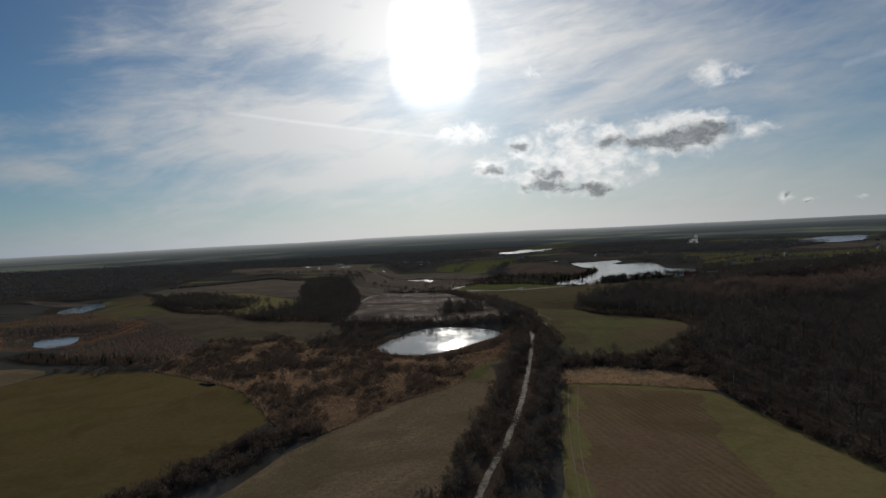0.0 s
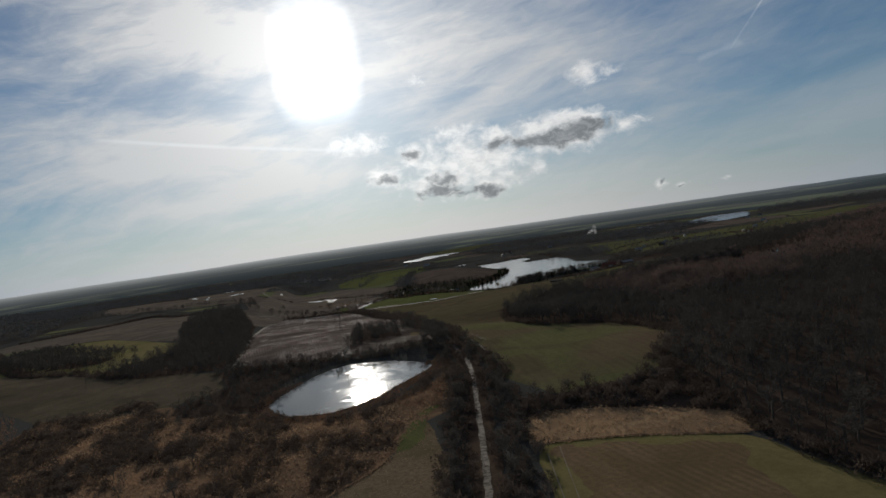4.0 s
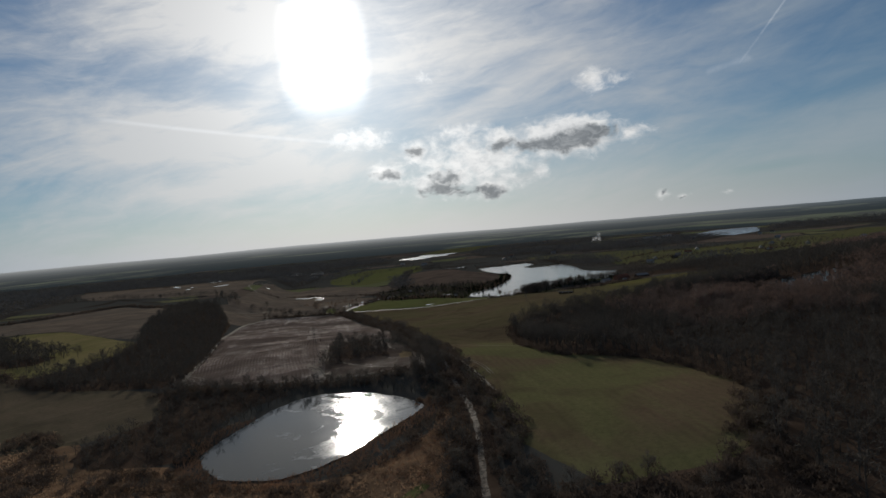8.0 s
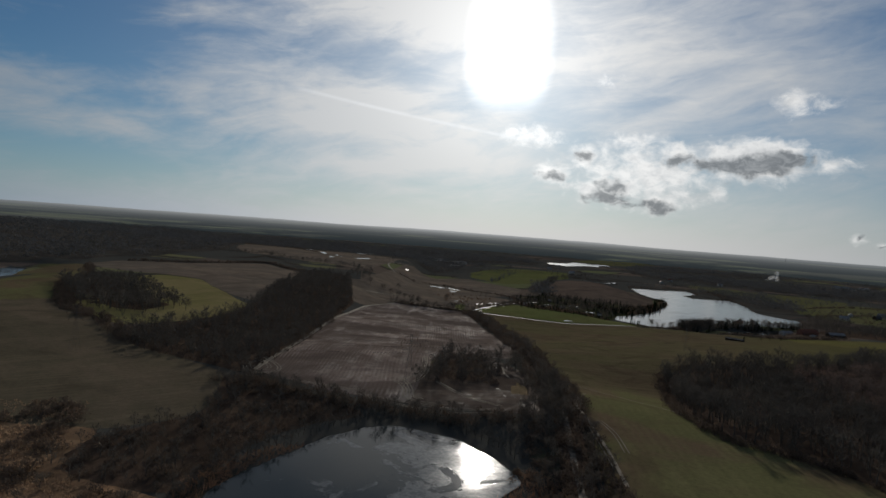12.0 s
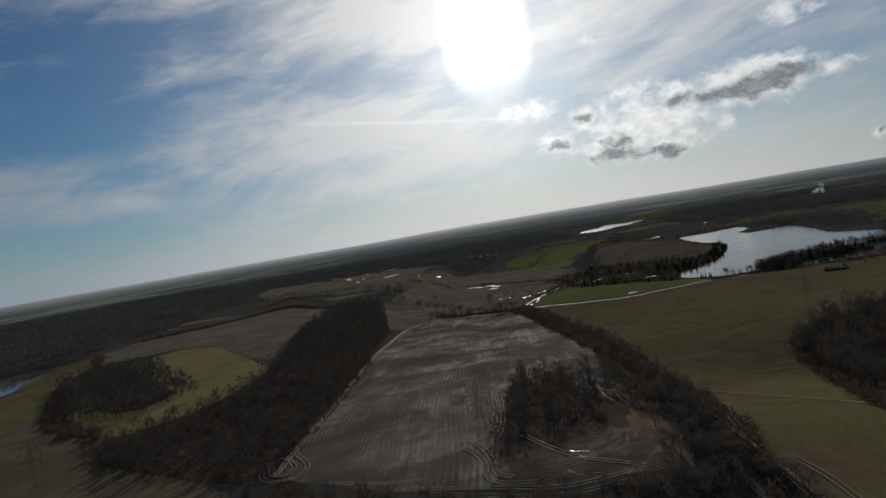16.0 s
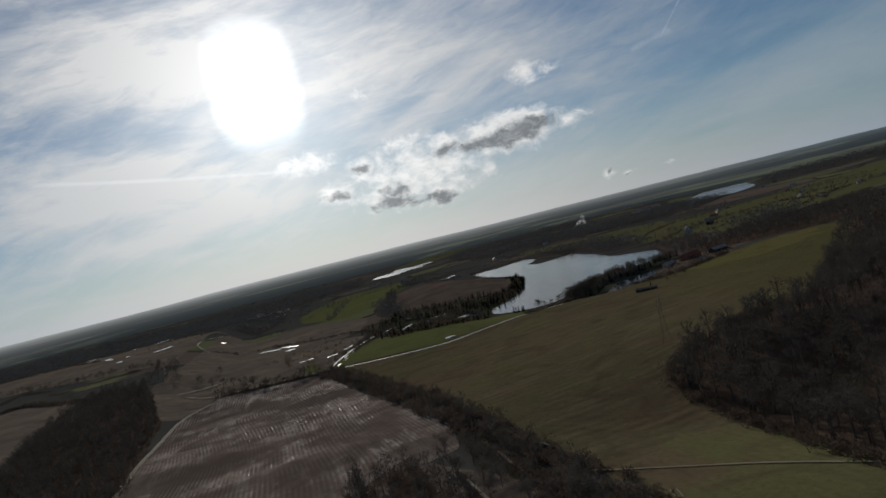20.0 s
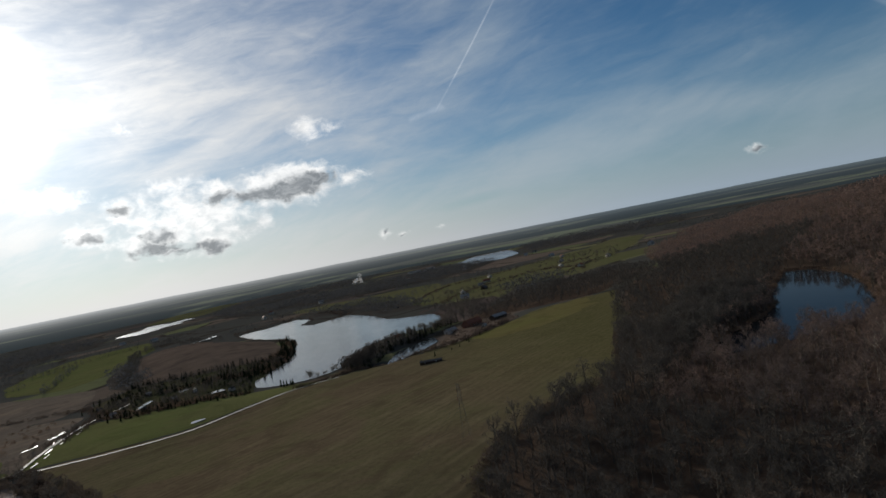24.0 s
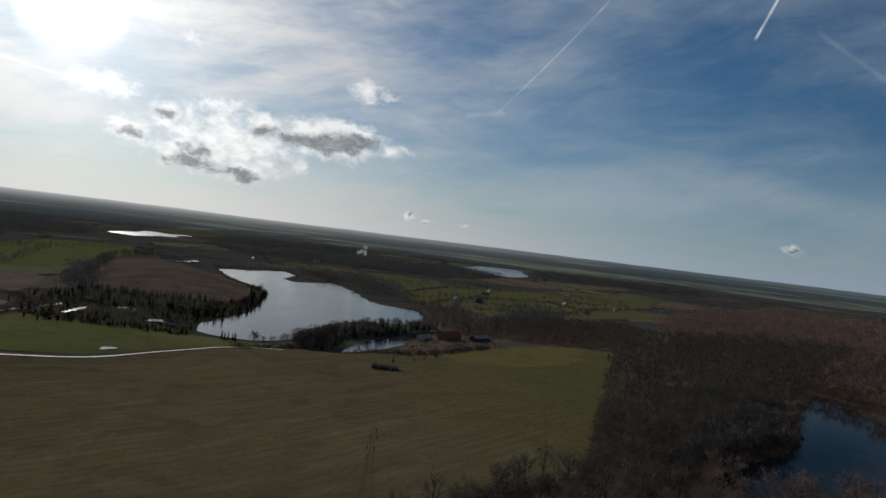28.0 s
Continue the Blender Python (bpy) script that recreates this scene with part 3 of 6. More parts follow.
EAST_SHORE = [(1500, 2620), (1600, 2830), (1860, 3080), (2040, 3060), (1990, 2930), (1700, 2530), (1520, 2420)]
REED_SHORE = [(-430, 655), (-392, 672), (-364, 609), (-370, 585), (-400, 600)]
MERE_SHORE = [(-590, 950), (-625, 1085), (-588, 1080), (-545, 1000), (-530, 905), (-560, 905)]
LAKES = (("pond", 15.2, POND_SHORE, 45), ("lake", -15.0, LAKE_SHORE, 70), ("small_pond", -12.6, SMALL_SHORE, 40),
         ("woodland_lake", 15.6, TARN_SHORE, 60), ("far_lake", -14.0, WEST_SHORE, 420), ("far_lake", -11.0, EAST_SHORE, 420),
         ("marsh_pool", 10.0, REED_SHORE, 60), ("marsh_pool", 10.0, MERE_SHORE, 80))


def terrain(x, y):
    x, y = np.asarray(x, float), np.asarray(y, float)
    y0 = y - 0.5 * np.clip(x - 150, 0, 500)
    plateau = ease(115, 215, -x) * (1 - ease(1900, 2700, y))
    z = 17 - (1 - 0.88 * plateau) * (27 * ease(600, 1180, y0) + 4 * ease(1180, 1500, y0)) + 12 * ease(2300, 4300, np.hypot(x, y))
    z = z + 5 * np.exp(-((x - 130) ** 2 + (y - 440) ** 2) / 90 ** 2) - 11 * np.exp(-((x - 158) ** 2 + (y - 715) ** 2) / 72 ** 2)
    z = z + 45 * np.exp(-((x - 1500) ** 2 + (y - 900) ** 2) / 520 ** 2) + 30 * np.exp(-((x + 1500) ** 2 + (y - 1500) ** 2) / 700 ** 2)
    z = z + 1.2 * np.sin(x / 61 + 1) * np.sin(y / 83) + 0.8 * np.sin(x / 37 - y / 45)
    z = z + 13 * np.exp(-((x - 262) / 105) ** 2 - ((y - 1730) / 210) ** 2)
    for _, level, shore, reach in LAKES:
        d = away(shore, x, y)[0]
        k = 1 - ease(3, reach, d)
        z = z * (1 - k) + (level - 0.5) * k
    return z


def height(x, y):
    return float(terrain(np.array([x]), np.array([y]))[0])


# ---- mesh helpers ----


def mesh_of(name, verts, tris, mats=(), smooth=False, slots=None):
    """A mesh from arrays of places and triangles."""
    me = bpy.data.meshes.new(name)
    verts, tris = np.asarray(verts, np.float32), np.asarray(tris, np.int32)
    me.vertices.add(len(verts))
    me.vertices.foreach_set("co", verts.ravel())
    me.loops.add(tris.size)
    me.loops.foreach_set("vertex_index", tris.ravel())
    me.polygons.add(len(tris))
    me.polygons.foreach_set("loop_start", np.arange(0, tris.size, 3, dtype=np.int32))
    me.polygons.foreach_set("loop_total", np.full(len(tris), 3, np.int32))
    if smooth:
        me.polygons.foreach_set("use_smooth", np.ones(len(tris), bool))
    for m in mats:
        me.materials.append(m)
    if slots is not None:
        me.polygons.foreach_set("material_index", np.asarray(slots, np.int32))
    me.update(calc_edges=True)
    return me


def part(name, bm, mat, parent=None, label=""):
    me = bpy.data.meshes.new(name)
    bm.to_mesh(me)
    bm.free()
    me.materials.append(mat)
    ob = new(name, me)
    ob.parent = parent
    return tagged(ob, label)


def ring_of(poly, gap, wob, seed):
    """A polygon's outline in short steps, slightly uneven."""
    p = np.array(poly, float)
    out = []
    for a, b in zip(p, np.roll(p, -1, 0)):
        k = max(1, int(np.hypot(*(b - a)) / gap))
        out += [a + (b - a) * i / k for i in range(k)]
    out = np.array(out)
    for _ in range(2):
        out = (np.roll(out, 1, 0) + 2 * out + np.roll(out, -1, 0)) / 4
    for i, (x, y) in enumerate(out):
        v = noise.noise_vector((x / 14 + seed, y / 14, seed * 3.1)) + 0.5 * noise.noise_vector((x / 4, y / 4 + seed, 7.7))
        out[i] += (v.x * wob, v.y * wob)
    return out


def sheet(poly, cell, wob=1.0, seed=1.0, rims=False):
    """Triangles that fill a polygon."""
    from mathutils.geometry import delaunay_2d_cdt
    ring = ring_of(poly, cell * 0.6, wob, seed)
    gx, gy = np.meshgrid(np.arange(ring[:, 0].min(), ring[:, 0].max(), cell), np.arange(ring[:, 1].min(), ring[:, 1].max(), cell))
    gx, gy = gx.ravel(), gy.ravel()
    _, within, edge = away(ring, gx, gy)
    keep = within & (edge > cell * 0.45)
    pts = [Vector(p) for p in ring] + [Vector(p) for p in zip(gx[keep], gy[keep])]
    k = len(ring)
    v, _, f, *_ = delaunay_2d_cdt(pts, [(i, (i + 1) % k) for i in range(k)], [], 1, 1e-4)
    v, f = np.array([tuple(p) for p in v]), np.array([list(t) for t in f])
    return (v, f, away(ring, v[:, 0], v[:, 1])[2]) if rims else (v, f)


def land(name, poly, mat, label, category, cell=10.0, lift=0.3, wob=1.2, seed=1.0):
    """A field or the like, laid over the ground."""
    v, f, edge = sheet(poly, cell, wob, seed, True)
    z = terrain(v[:, 0], v[:, 1]) + lift * (0.12 + 0.88 * np.clip(edge / (cell * 0.5), 0, 1))
    return tagged(new(name, mesh_of(name, np.c_[v, z], f, (mat,), True)), label, category, kind="structure")


def smooth_line(pts, gap):
    p = np.array(pts, float)
    q = np.vstack([2 * p[0] - p[1], p, 2 * p[-1] - p[-2]])
    out = []
    for i in range(1, len(q) - 2):
        k = max(2, int(np.hypot(*(q[i + 1] - q[i])) / gap))
        for s in np.arange(k) / k:
            a, b, c, d = q[i - 1:i + 3]
            out.append(0.5 * (2 * b + (c - a) * s + (2 * a - 5 * b + 4 * c - d) * s * s + (3 * b - a - 3 * c + d) * s ** 3))
    return np.array(out + [p[-1]])


def ribbon(name, pts, width, mat, lift, gap=4.0, aside=0.0, wob=0.25, seed=0.0):
    """A strip of uneven width along a line on the ground."""
    line = smooth_line(pts, gap)
    run = np.gradient(line, axis=0)
    run /= np.linalg.norm(run, axis=1, keepdims=True)
    side = np.c_[run[:, 1], -run[:, 0]]
    rnd = np.array([noise.noise((x / 7, y / 7, seed)) for x, y in line])
    rnd2 = np.array([noise.noise((x / 7, y / 7, seed + 5)) for x, y in line])
    half = width / 2
    cols = [line + side * (aside - half * (1 + wob * rnd))[:, None], line + side * aside,
            line + side * (aside + half * (1 + wob * rnd2))[:, None]]
    v = np.concatenate(cols)
    k = len(line)
    z = terrain(v[:, 0], v[:, 1]) + lift
    i = np.arange(k - 1)
    f = [np.c_[a * k + i, a * k + i + 1, (a + 1) * k + i + 1] for a in (0, 1)] + [np.c_[a * k + i, (a + 1) * k + i + 1, (a + 1) * k + i] for a in (0, 1)]
    return new(name, mesh_of(name, np.c_[v, z], np.concatenate(f)[:, ::-1], (mat,), True))


# ---- ground, distance, water ----


def ladder(lo, a, b, hi, cell):
    """Coordinates that are close between a and b and spread out beyond."""
    inner = list(np.arange(a, b + 1, cell))
    out, s = [], cell
    v = b
    while v < hi:
        s = min(s * 1.12, 80.0)
        v += s
        out.append(v)
    low, s, v = [], cell, a
    while v > lo:
        s = min(s * 1.12, 80.0)
        v -= s
        low.append(v)
    return np.array(low[::-1] + inner + out)


gx, gy = ladder(-4700, -260, 640, 4700, 8.0), ladder(-3500, 130, 1320, 4600, 8.0)
mx, my = np.meshgrid(gx, gy)
i, j = np.meshgrid(np.arange(len(gx) - 1), np.arange(len(gy) - 1))
a = (j * len(gx) + i).ravel()
quads = np.concatenate([np.c_[a, a + 1, a + len(gx) + 1], np.c_[a, a + len(gx) + 1, a + len(gx)]])
ground_z = terrain(mx.ravel(), my.ravel())
tagged(new("ground", mesh_of("ground", np.c_[mx.ravel(), my.ravel(), ground_z], quads, (GROUND,), True)),
       "rolling winter farmland reaching to the horizon", "ground", kind="structure")

# glowing backdrop ring, its distance haze is in the colour
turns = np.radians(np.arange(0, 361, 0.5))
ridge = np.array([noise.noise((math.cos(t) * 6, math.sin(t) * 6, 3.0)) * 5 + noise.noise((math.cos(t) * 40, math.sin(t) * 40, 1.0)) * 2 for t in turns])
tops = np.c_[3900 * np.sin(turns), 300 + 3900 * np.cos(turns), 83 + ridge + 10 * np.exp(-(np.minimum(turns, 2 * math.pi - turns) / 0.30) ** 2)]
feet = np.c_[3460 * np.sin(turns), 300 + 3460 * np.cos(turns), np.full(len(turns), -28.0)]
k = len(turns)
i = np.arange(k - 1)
tagged(new("backdrop", mesh_of("backdrop", np.concatenate([feet, tops]), np.concatenate([np.c_[i, i + 1, k + i + 1], np.c_[i, k + i + 1, k + i]]), (PAINTED_HAZE,), True)),
       "glowing backdrop of blue-grey hills along the horizon, haze painted in", "distant hills", kind="structure")

WATER_LOOK = {"pond": (POND, "reed-fringed farm pond glittering against the sun", 6.0, 1.6),
              "lake": (LAKE, "broad grey lake reflecting the pale sky", 25.0, 4.0),
              "small_pond": (PUDDLE, "narrow pond beside the lakeside cottages", 10.0, 1.5),
              "woodland_lake": (TARN, "dark blue lake enclosed by bare woods", 14.0, 3.0),
              "far_lake": (FARLAKE, "distant lake among dark woods, sky sheen painted in", 20.0, 16.0),
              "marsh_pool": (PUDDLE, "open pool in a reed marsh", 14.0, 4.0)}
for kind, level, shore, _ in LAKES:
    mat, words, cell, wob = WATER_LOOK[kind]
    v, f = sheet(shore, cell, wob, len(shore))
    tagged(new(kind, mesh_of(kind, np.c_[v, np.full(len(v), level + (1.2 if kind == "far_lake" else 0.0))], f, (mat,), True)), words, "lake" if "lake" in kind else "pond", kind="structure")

# ---- fields, tracks ----
land("field", [(-290, 380), (-269, 425), (-199, 420), (-162, 388), (-113, 341), (-84, 290), (-97, 252), (-110, 215), (-120, 120), (-330, 120)],
     WINTER_WHEAT, "smooth dark green winter wheat field", "field", seed=1)
land("field", [(-95, 130), (-79, 205), (-62, 256), (-47, 281), (-27, 314), (2, 345), (27, 393), (27, 330), (14, 250), (0, 200), (-10, 130)],
     STUBBLE, "brown stubble field with a green corner", "field", seed=2)
land("field", [(60, 331), (88, 321), (127, 302), (135, 250), (142, 196), (140, 120), (20, 120), (33, 188), (44, 250)],
     GRASSY, "olive grass margin of the ploughed field", "field", seed=3)
land("field", [(62, 328), (88, 318), (124, 300), (112, 247), (102, 206), (92, 120), (24, 120), (37, 190), (47, 250)],
     FALLOW, "brown fallow field with tractor lines", "field", lift=0.45, seed=4)
land("rough_ground", [(58, 332), (63, 366), (84, 362), (112, 342), (136, 322), (138, 300), (127, 302), (88, 321)],
     ROUGH, "strip of tan dead grass between field and hedge", "rough grass", cell=6, lift=0.4, seed=5)
land("scrubland", [(-84, 290), (-113, 341), (-150, 380), (-200, 421), (-204, 470), (-200, 535), (-135, 555), (-100, 480), (-60, 470), (-52, 450), (-5, 432), (24, 440), (45, 470), (52, 505), (66, 505),
                   (60, 450), (42, 400), (27, 393), (2, 346), (-27, 315), (-47, 282), (-63, 258)],
     SCRUB, "rough brown scrubland of dead grass and bushes", "scrubland", cell=7, seed=6)
land("field", [(84, 640), (88, 755), (152, 705), (142, 642), (146, 597), (178, 567), (192, 525), (190, 450), (157, 397), (130, 379), (88, 379), (72, 442), (76, 505)],
     SLOPE, "sloping olive green field below the wood", "field", seed=7)
land("pasture", [(84, 640), (80, 760), (66, 870), (45, 1000), (18, 1140), (6, 1176), (70, 1146), (125, 1140), (182, 1168), (240, 1185), (285, 1165), (330, 1150),
                 (400, 1120), (470, 1125), (540, 1150), (618, 1092), (487, 963), (414, 900), (314, 812), (240, 812), (190, 800), (166, 772), (158, 740), (152, 705), (120, 700)],
     PASTURE, "wide brown-green pasture sloping to the lake", "pasture", cell=14, lift=0.35, seed=8)
land("meadow", [(8, 1182), (35, 1265), (68, 1345), (110, 1310), (150, 1278), (215, 1256), (262, 1225), (285, 1170), (240, 1190), (182, 1173), (125, 1145), (70, 1151)],
     LUSH, "bright green meadow strip beside the gravel road", "meadow", cell=12, lift=0.5, seed=9)
land("field", [(-100, 632), (-107, 712), (-124, 880), (-134, 1000), (-136, 1120), (-112, 1204), (-4, 1166), (18, 1040), (36, 945), (55, 800), (50, 757), (-4, 735), (-6, 650), (0, 596), (-46, 604)],
     WETLAND, "wet dark ploughed field with curved furrows", "field", cell=9, lift=0.4, seed=10)
land("field", [(-10, 596), (-6, 650), (-4, 735), (32, 755), (60, 700), (64, 640), (66, 590)],
     WETCORNER, "waterlogged brown corner behind the pond", "field", cell=8, lift=0.45, seed=11)
land("field", [(-426, 1018), (-402, 1084), (-345, 1078), (-302, 1012), (-252, 950), (-202, 880), (-195, 805), (-209, 762), (-236, 722), (-262, 738), (-320, 790), (-400, 900)],
     PALEGRASS, "pale green field with a lone tree", "field", cell=14, lift=0.6, seed=12)
land("field", [(-556, 1147), (-545, 1220), (-455, 1300), (-385, 1420), (-222, 1232), (-262, 1150), (-246, 1042), (-208, 915), (-254, 956), (-304, 1017), (-346, 1083), (-405, 1090), (-440, 1080)],
     BROWNLAND, "dark brown ploughed field beside the wood belt", "field", cell=16, lift=0.6, seed=13)
land("field", [(-742, 2206), (-820, 2420), (-640, 2480), (-400, 2250), (-262, 2071), (-118, 1782), (-20, 1620), (30, 1480), (-68, 1400), (-150, 1290), (-168, 1228), (-225, 1505), (-403, 1608), (-540, 1695), (-612, 1805)],
     BROWNLAND, "wide brown field with shining puddles", "field", cell=45, lift=1.5, seed=14)
land("field", [(-430, 930), (-330, 800), (-260, 738), (-205, 684), (-140, 640), (-112, 620), (-97, 585), (-91, 550), (-108, 528), (-140, 505), (-195, 522), (-222, 556), (-330, 700), (-400, 800), (-470, 880)],
     GREYSLOPE, "sloping grey-green field above the reed marsh", "field", cell=14, lift=0.6, seed=15)
land("field", [(-540, 975), (-600, 1120), (-545, 1142), (-476, 1040), (-400, 900), (-345, 815), (-385, 760), (-395, 700), (-440, 780), (-490, 870)],
     SLOPE, "dull green slope beside the marsh", "field", cell=14, lift=0.75, seed=31)
land("reed_marsh", [(-540, 740), (-507, 850), (-330, 690), (-225, 555), (-190, 480), (-206, 433), (-300, 470), (-330, 540), (-420, 560)],
     MARSH, "russet reed marsh round open pools", "marsh", cell=14, lift=-0.15, seed=16)
land("field", [(140, 1545), (166, 1680), (198, 1960), (265, 2120), (325, 2080), (360, 1860), (384, 1700), (350, 1540), (305, 1445), (240, 1470)],
     HILLBROWN, "round brown hill field on the lake's peninsula", "field", cell=25, lift=0.8, seed=17)
land("field", [(666, 1345), (720, 1506), (640, 1600), (700, 1800), (872, 1948), (1395, 1967), (1811, 2125), (1831, 2000), (1300, 1640), (1023, 1511), (778, 1411)],
     DULLGREEN, "olive pastures with hedges beyond the wood", "field", cell=40, lift=0.8, wob=8, seed=23)
land("grass_patch", [(396, 1118), (470, 1123), (540, 1148), (600, 1110), (520, 1032), (440, 1024), (400, 1060)], CROWN,
     "greener crown of the pasture beside the wood", "grass", cell=14, lift=0.5, wob=12, seed=24)
land("field", [(-112, 1212), (-70, 1400), (20, 1475), (66, 1410), (28, 1268), (2, 1182)], BROWNLAND, "wet brown field beside the gravel road", "field", cell=18, lift=0.5, wob=4, seed=26)
land("field", [(-112, 1206), (-134, 1125), (-152, 1118), (-205, 1290), (-175, 1340), (-70, 1395), (-58, 1200)], BROWNLAND, "brown field corner beside the tree belt", "field", cell=14, lift=0.55, wob=3, seed=27)
land("field", [(-330, 384), (-288, 384), (-272, 428), (-305, 452), (-400, 470), (-430, 420)], STUBBLE, "pale brown stubble beyond the wheat field", "field", cell=12, lift=0.5, wob=3, seed=28)
land("meadow", [(-20, 1860), (-31, 2060), (40, 2300), (92, 2460), (195, 2425), (285, 2440), (255, 2150), (169, 1955), (117, 1805), (62, 1740), (0, 1860)], LUSH,
     "green meadow on a rise behind the gardens", "meadow", cell=26, lift=1.6, wob=6, seed=20)
land("field", [(-100, 1750), (-24, 1820), (55, 1680), (97, 1650), (75, 1510), (40, 1455), (10, 1490)], BROWNLAND, "brown ploughland below the green rise", "field", cell=16, lift=1.5, wob=4, seed=37)
land("farmyard", [(380, 1128), (420, 1200), (470, 1236), (535, 1205), (500, 1140), (440, 1122)], HILLBROWN, "muddy brown yard round the barns", "farmyard", cell=10, lift=0.45, seed=25)
for poly, seed in (([(640, 1560), (740, 1740), (960, 1900), (1100, 1800), (900, 1600), (760, 1480)], 18),
                   ([(860, 1420), (960, 1560), (1150, 1640), (1250, 1500), (1050, 1400)], 19),
                   ([(420, 3560), (700, 3900), (900, 3700), (640, 3420)], 21), ([(619, 2219), (661, 2351), (796, 2200), (1016, 2120), (900, 1880), (708, 1900)], 22)):
    land("meadow", poly, DULLGREEN, "distant green meadow among hedges", "meadow", cell=40, lift=1.2, wob=8, seed=seed)

TRACK = [(-6, 120), (8, 194), (20, 237), (30, 280), (41, 337), (51, 394), (61, 450), (67, 500), (68, 535), (70, 580), (73, 628)]
tagged(ribbon("track", TRACK, 2.5, MUD, 0.55, 1.5, wob=0.45), "muddy farm track with pale wet patches", "track", kind="structure")
tagged(ribbon("track_verge", TRACK, 12.0, WOODFLOOR, 0.40, 3.0, wob=0.3, seed=9.0), "rough brown verge along the farm track", "verge", kind="structure")
for k, line in enumerate(([(33, 150), (38, 190), (47, 250), (60, 318)], [(36, 130), (41, 190), (51, 252), (66, 322)])):
    tagged(ribbon("tramline", line, 0.28, RUT, 0.62, 3.0, 0.0, 0.7, k), "pale tractor line in the fallow field", "tractor line", group="tractor lines", kind="structure")
ROAD = [(4, 1172), (40, 1148), (74, 1135), (125, 1134), (182, 1163), (240, 1182), (275, 1160)]
tagged(ribbon("gravel_road", ROAD, 3.2, GRAVEL, 0.75, 5.0, wob=0.2), "pale gravel road along the pasture", "road", kind="structure")
tagged(ribbon("gravel_road", [(4, 1172), (32, 1262), (66, 1345), (113, 1405)], 3.2, GRAVEL, 0.85, 5.0, wob=0.2), "pale gravel road to the lakeside gardens", "road", kind="structure")
tagged(ribbon("field_path", [(80, 692), (116, 661), (138, 634)], 1.0, RUT, 0.6, 4.0), "thin trodden path across the pasture", "path", kind="structure")
tagged(ribbon("field_edge_track", [(-99, 632), (-106, 712), (-123, 880), (-133, 1000), (-134, 1120), (-110, 1200)], 2.8, MUD, 0.6, 5.0, wob=0.4),
       "light muddy track on the ploughed field's edge", "track", kind="structure")
for side in (-1.0, 1.0):
    tagged(ribbon("wheel_rut", [(-99, 632), (-106, 712), (-123, 880), (-133, 1000), (-134, 1120), (-110, 1200)], 1.0, RUT, 0.68, 5.0, side, 0.8, side),
           "pale wheel rut at the ploughed field's edge", "wheel rut", kind="structure")
tagged(ribbon("field_path", [(78, 640), (83, 560), (84, 513)], 1.4, RUT, 0.6, 4.0), "worn tractor turn at the field's edge", "path", kind="structure")
land("grass_patch", [(8, 346), (12, 380), (24, 408), (42, 424), (36, 404), (27, 393), (20, 360)], LUSH, "green weedy corner of the stubble field", "grass", cell=6, lift=0.5, seed=30)
for line in ([(-160, 1240), (-120, 1330), (-150, 1420), (-120, 1520), (-60, 1560)], [(-120, 1520), (-190, 1640), (-210, 1760), (-180, 1850)], [(-150, 1230), (-120, 1212), (-60, 1196), (4, 1172)]):
    tagged(ribbon("farm_road", line, 2.2, RUT, 1.7, 6.0, 0.0, 0.3, line[0][0]), "pale farm road winding through brown fields", "road", kind="structure")

land("garden", [(96, 1312), (112, 1300), (160, 1272), (216, 1254), (226, 1288), (288, 1345), (312, 1440), (238, 1470), (181, 1500), (130, 1535), (80, 1480), (72, 1380)],
     GARDEN, "dark allotment gardens among spruces and ponds", "gardens", cell=10, lift=0.45, seed=34)
GARDEN_PONDS = ([(100, 1336), (120, 1372), (142, 1402), (148, 1392), (124, 1352), (106, 1330)], [(155, 1376), (164, 1396), (184, 1394), (180, 1372)], [(178, 1300), (186, 1322), (206, 1316), (200, 1290)])


def lay_puddle(i, poly, words):
    c = np.mean(poly, 0)
    poly = c + (np.array(poly, float) - c) * ((0.5, 0.35) if i == 0 else (0.55, 0.6) if i < 4 else (0.75, 0.4))
    v, f = sheet(poly, 3.0 if i < 4 else 9.0, 2.6 if i < 4 else 6.0, 40 + i)
    z = np.full(len(v), terrain(v[:, 0], v[:, 1]).max() + (0.6 if c[1] < 1500 else 1.9))
    tagged(new("puddle", mesh_of("puddle", np.c_[v, z], f, (PUDDLE,), True)), words, "puddle", kind="structure")


lay_puddle(0, [(124, 1158), (131, 1174), (142, 1181), (147, 1174), (158, 1172), (149, 1160), (138, 1162), (134, 1148)], "bright puddle on the green meadow")
lay_puddle(1, [(100, 1336), (120, 1372), (142, 1402), (148, 1392), (124, 1352), (106, 1330)], "shining garden pond among conifers")
lay_puddle(2, [(155, 1376), (164, 1396), (184, 1394), (180, 1372)], "shining garden pond among conifers")
lay_puddle(3, [(178, 1300), (186, 1322), (206, 1316), (200, 1290)], "shining garden pond among conifers")
lay_puddle(4, [(-80, 1480), (-50, 1520), (-20, 1470), (-40, 1450)], "flooded hollow in the brown fields")
lay_puddle(5, [(-625, 2390), (-600, 2440), (-570, 2420), (-590, 2380)], "puddle on the wide brown field")
lay_puddle(6, [(-510, 2350), (-480, 2390), (-460, 2370), (-490, 2330)], "puddle on the wide brown field")
lay_puddle(7, [(-410, 2220), (-370, 2290), (-340, 2270), (-380, 2210)], "puddle on the wide brown field")
lay_puddle(8, [(-170, 2460), (-110, 2520), (-60, 2500), (-120, 2440)], "flooded hollow in the brown fields")
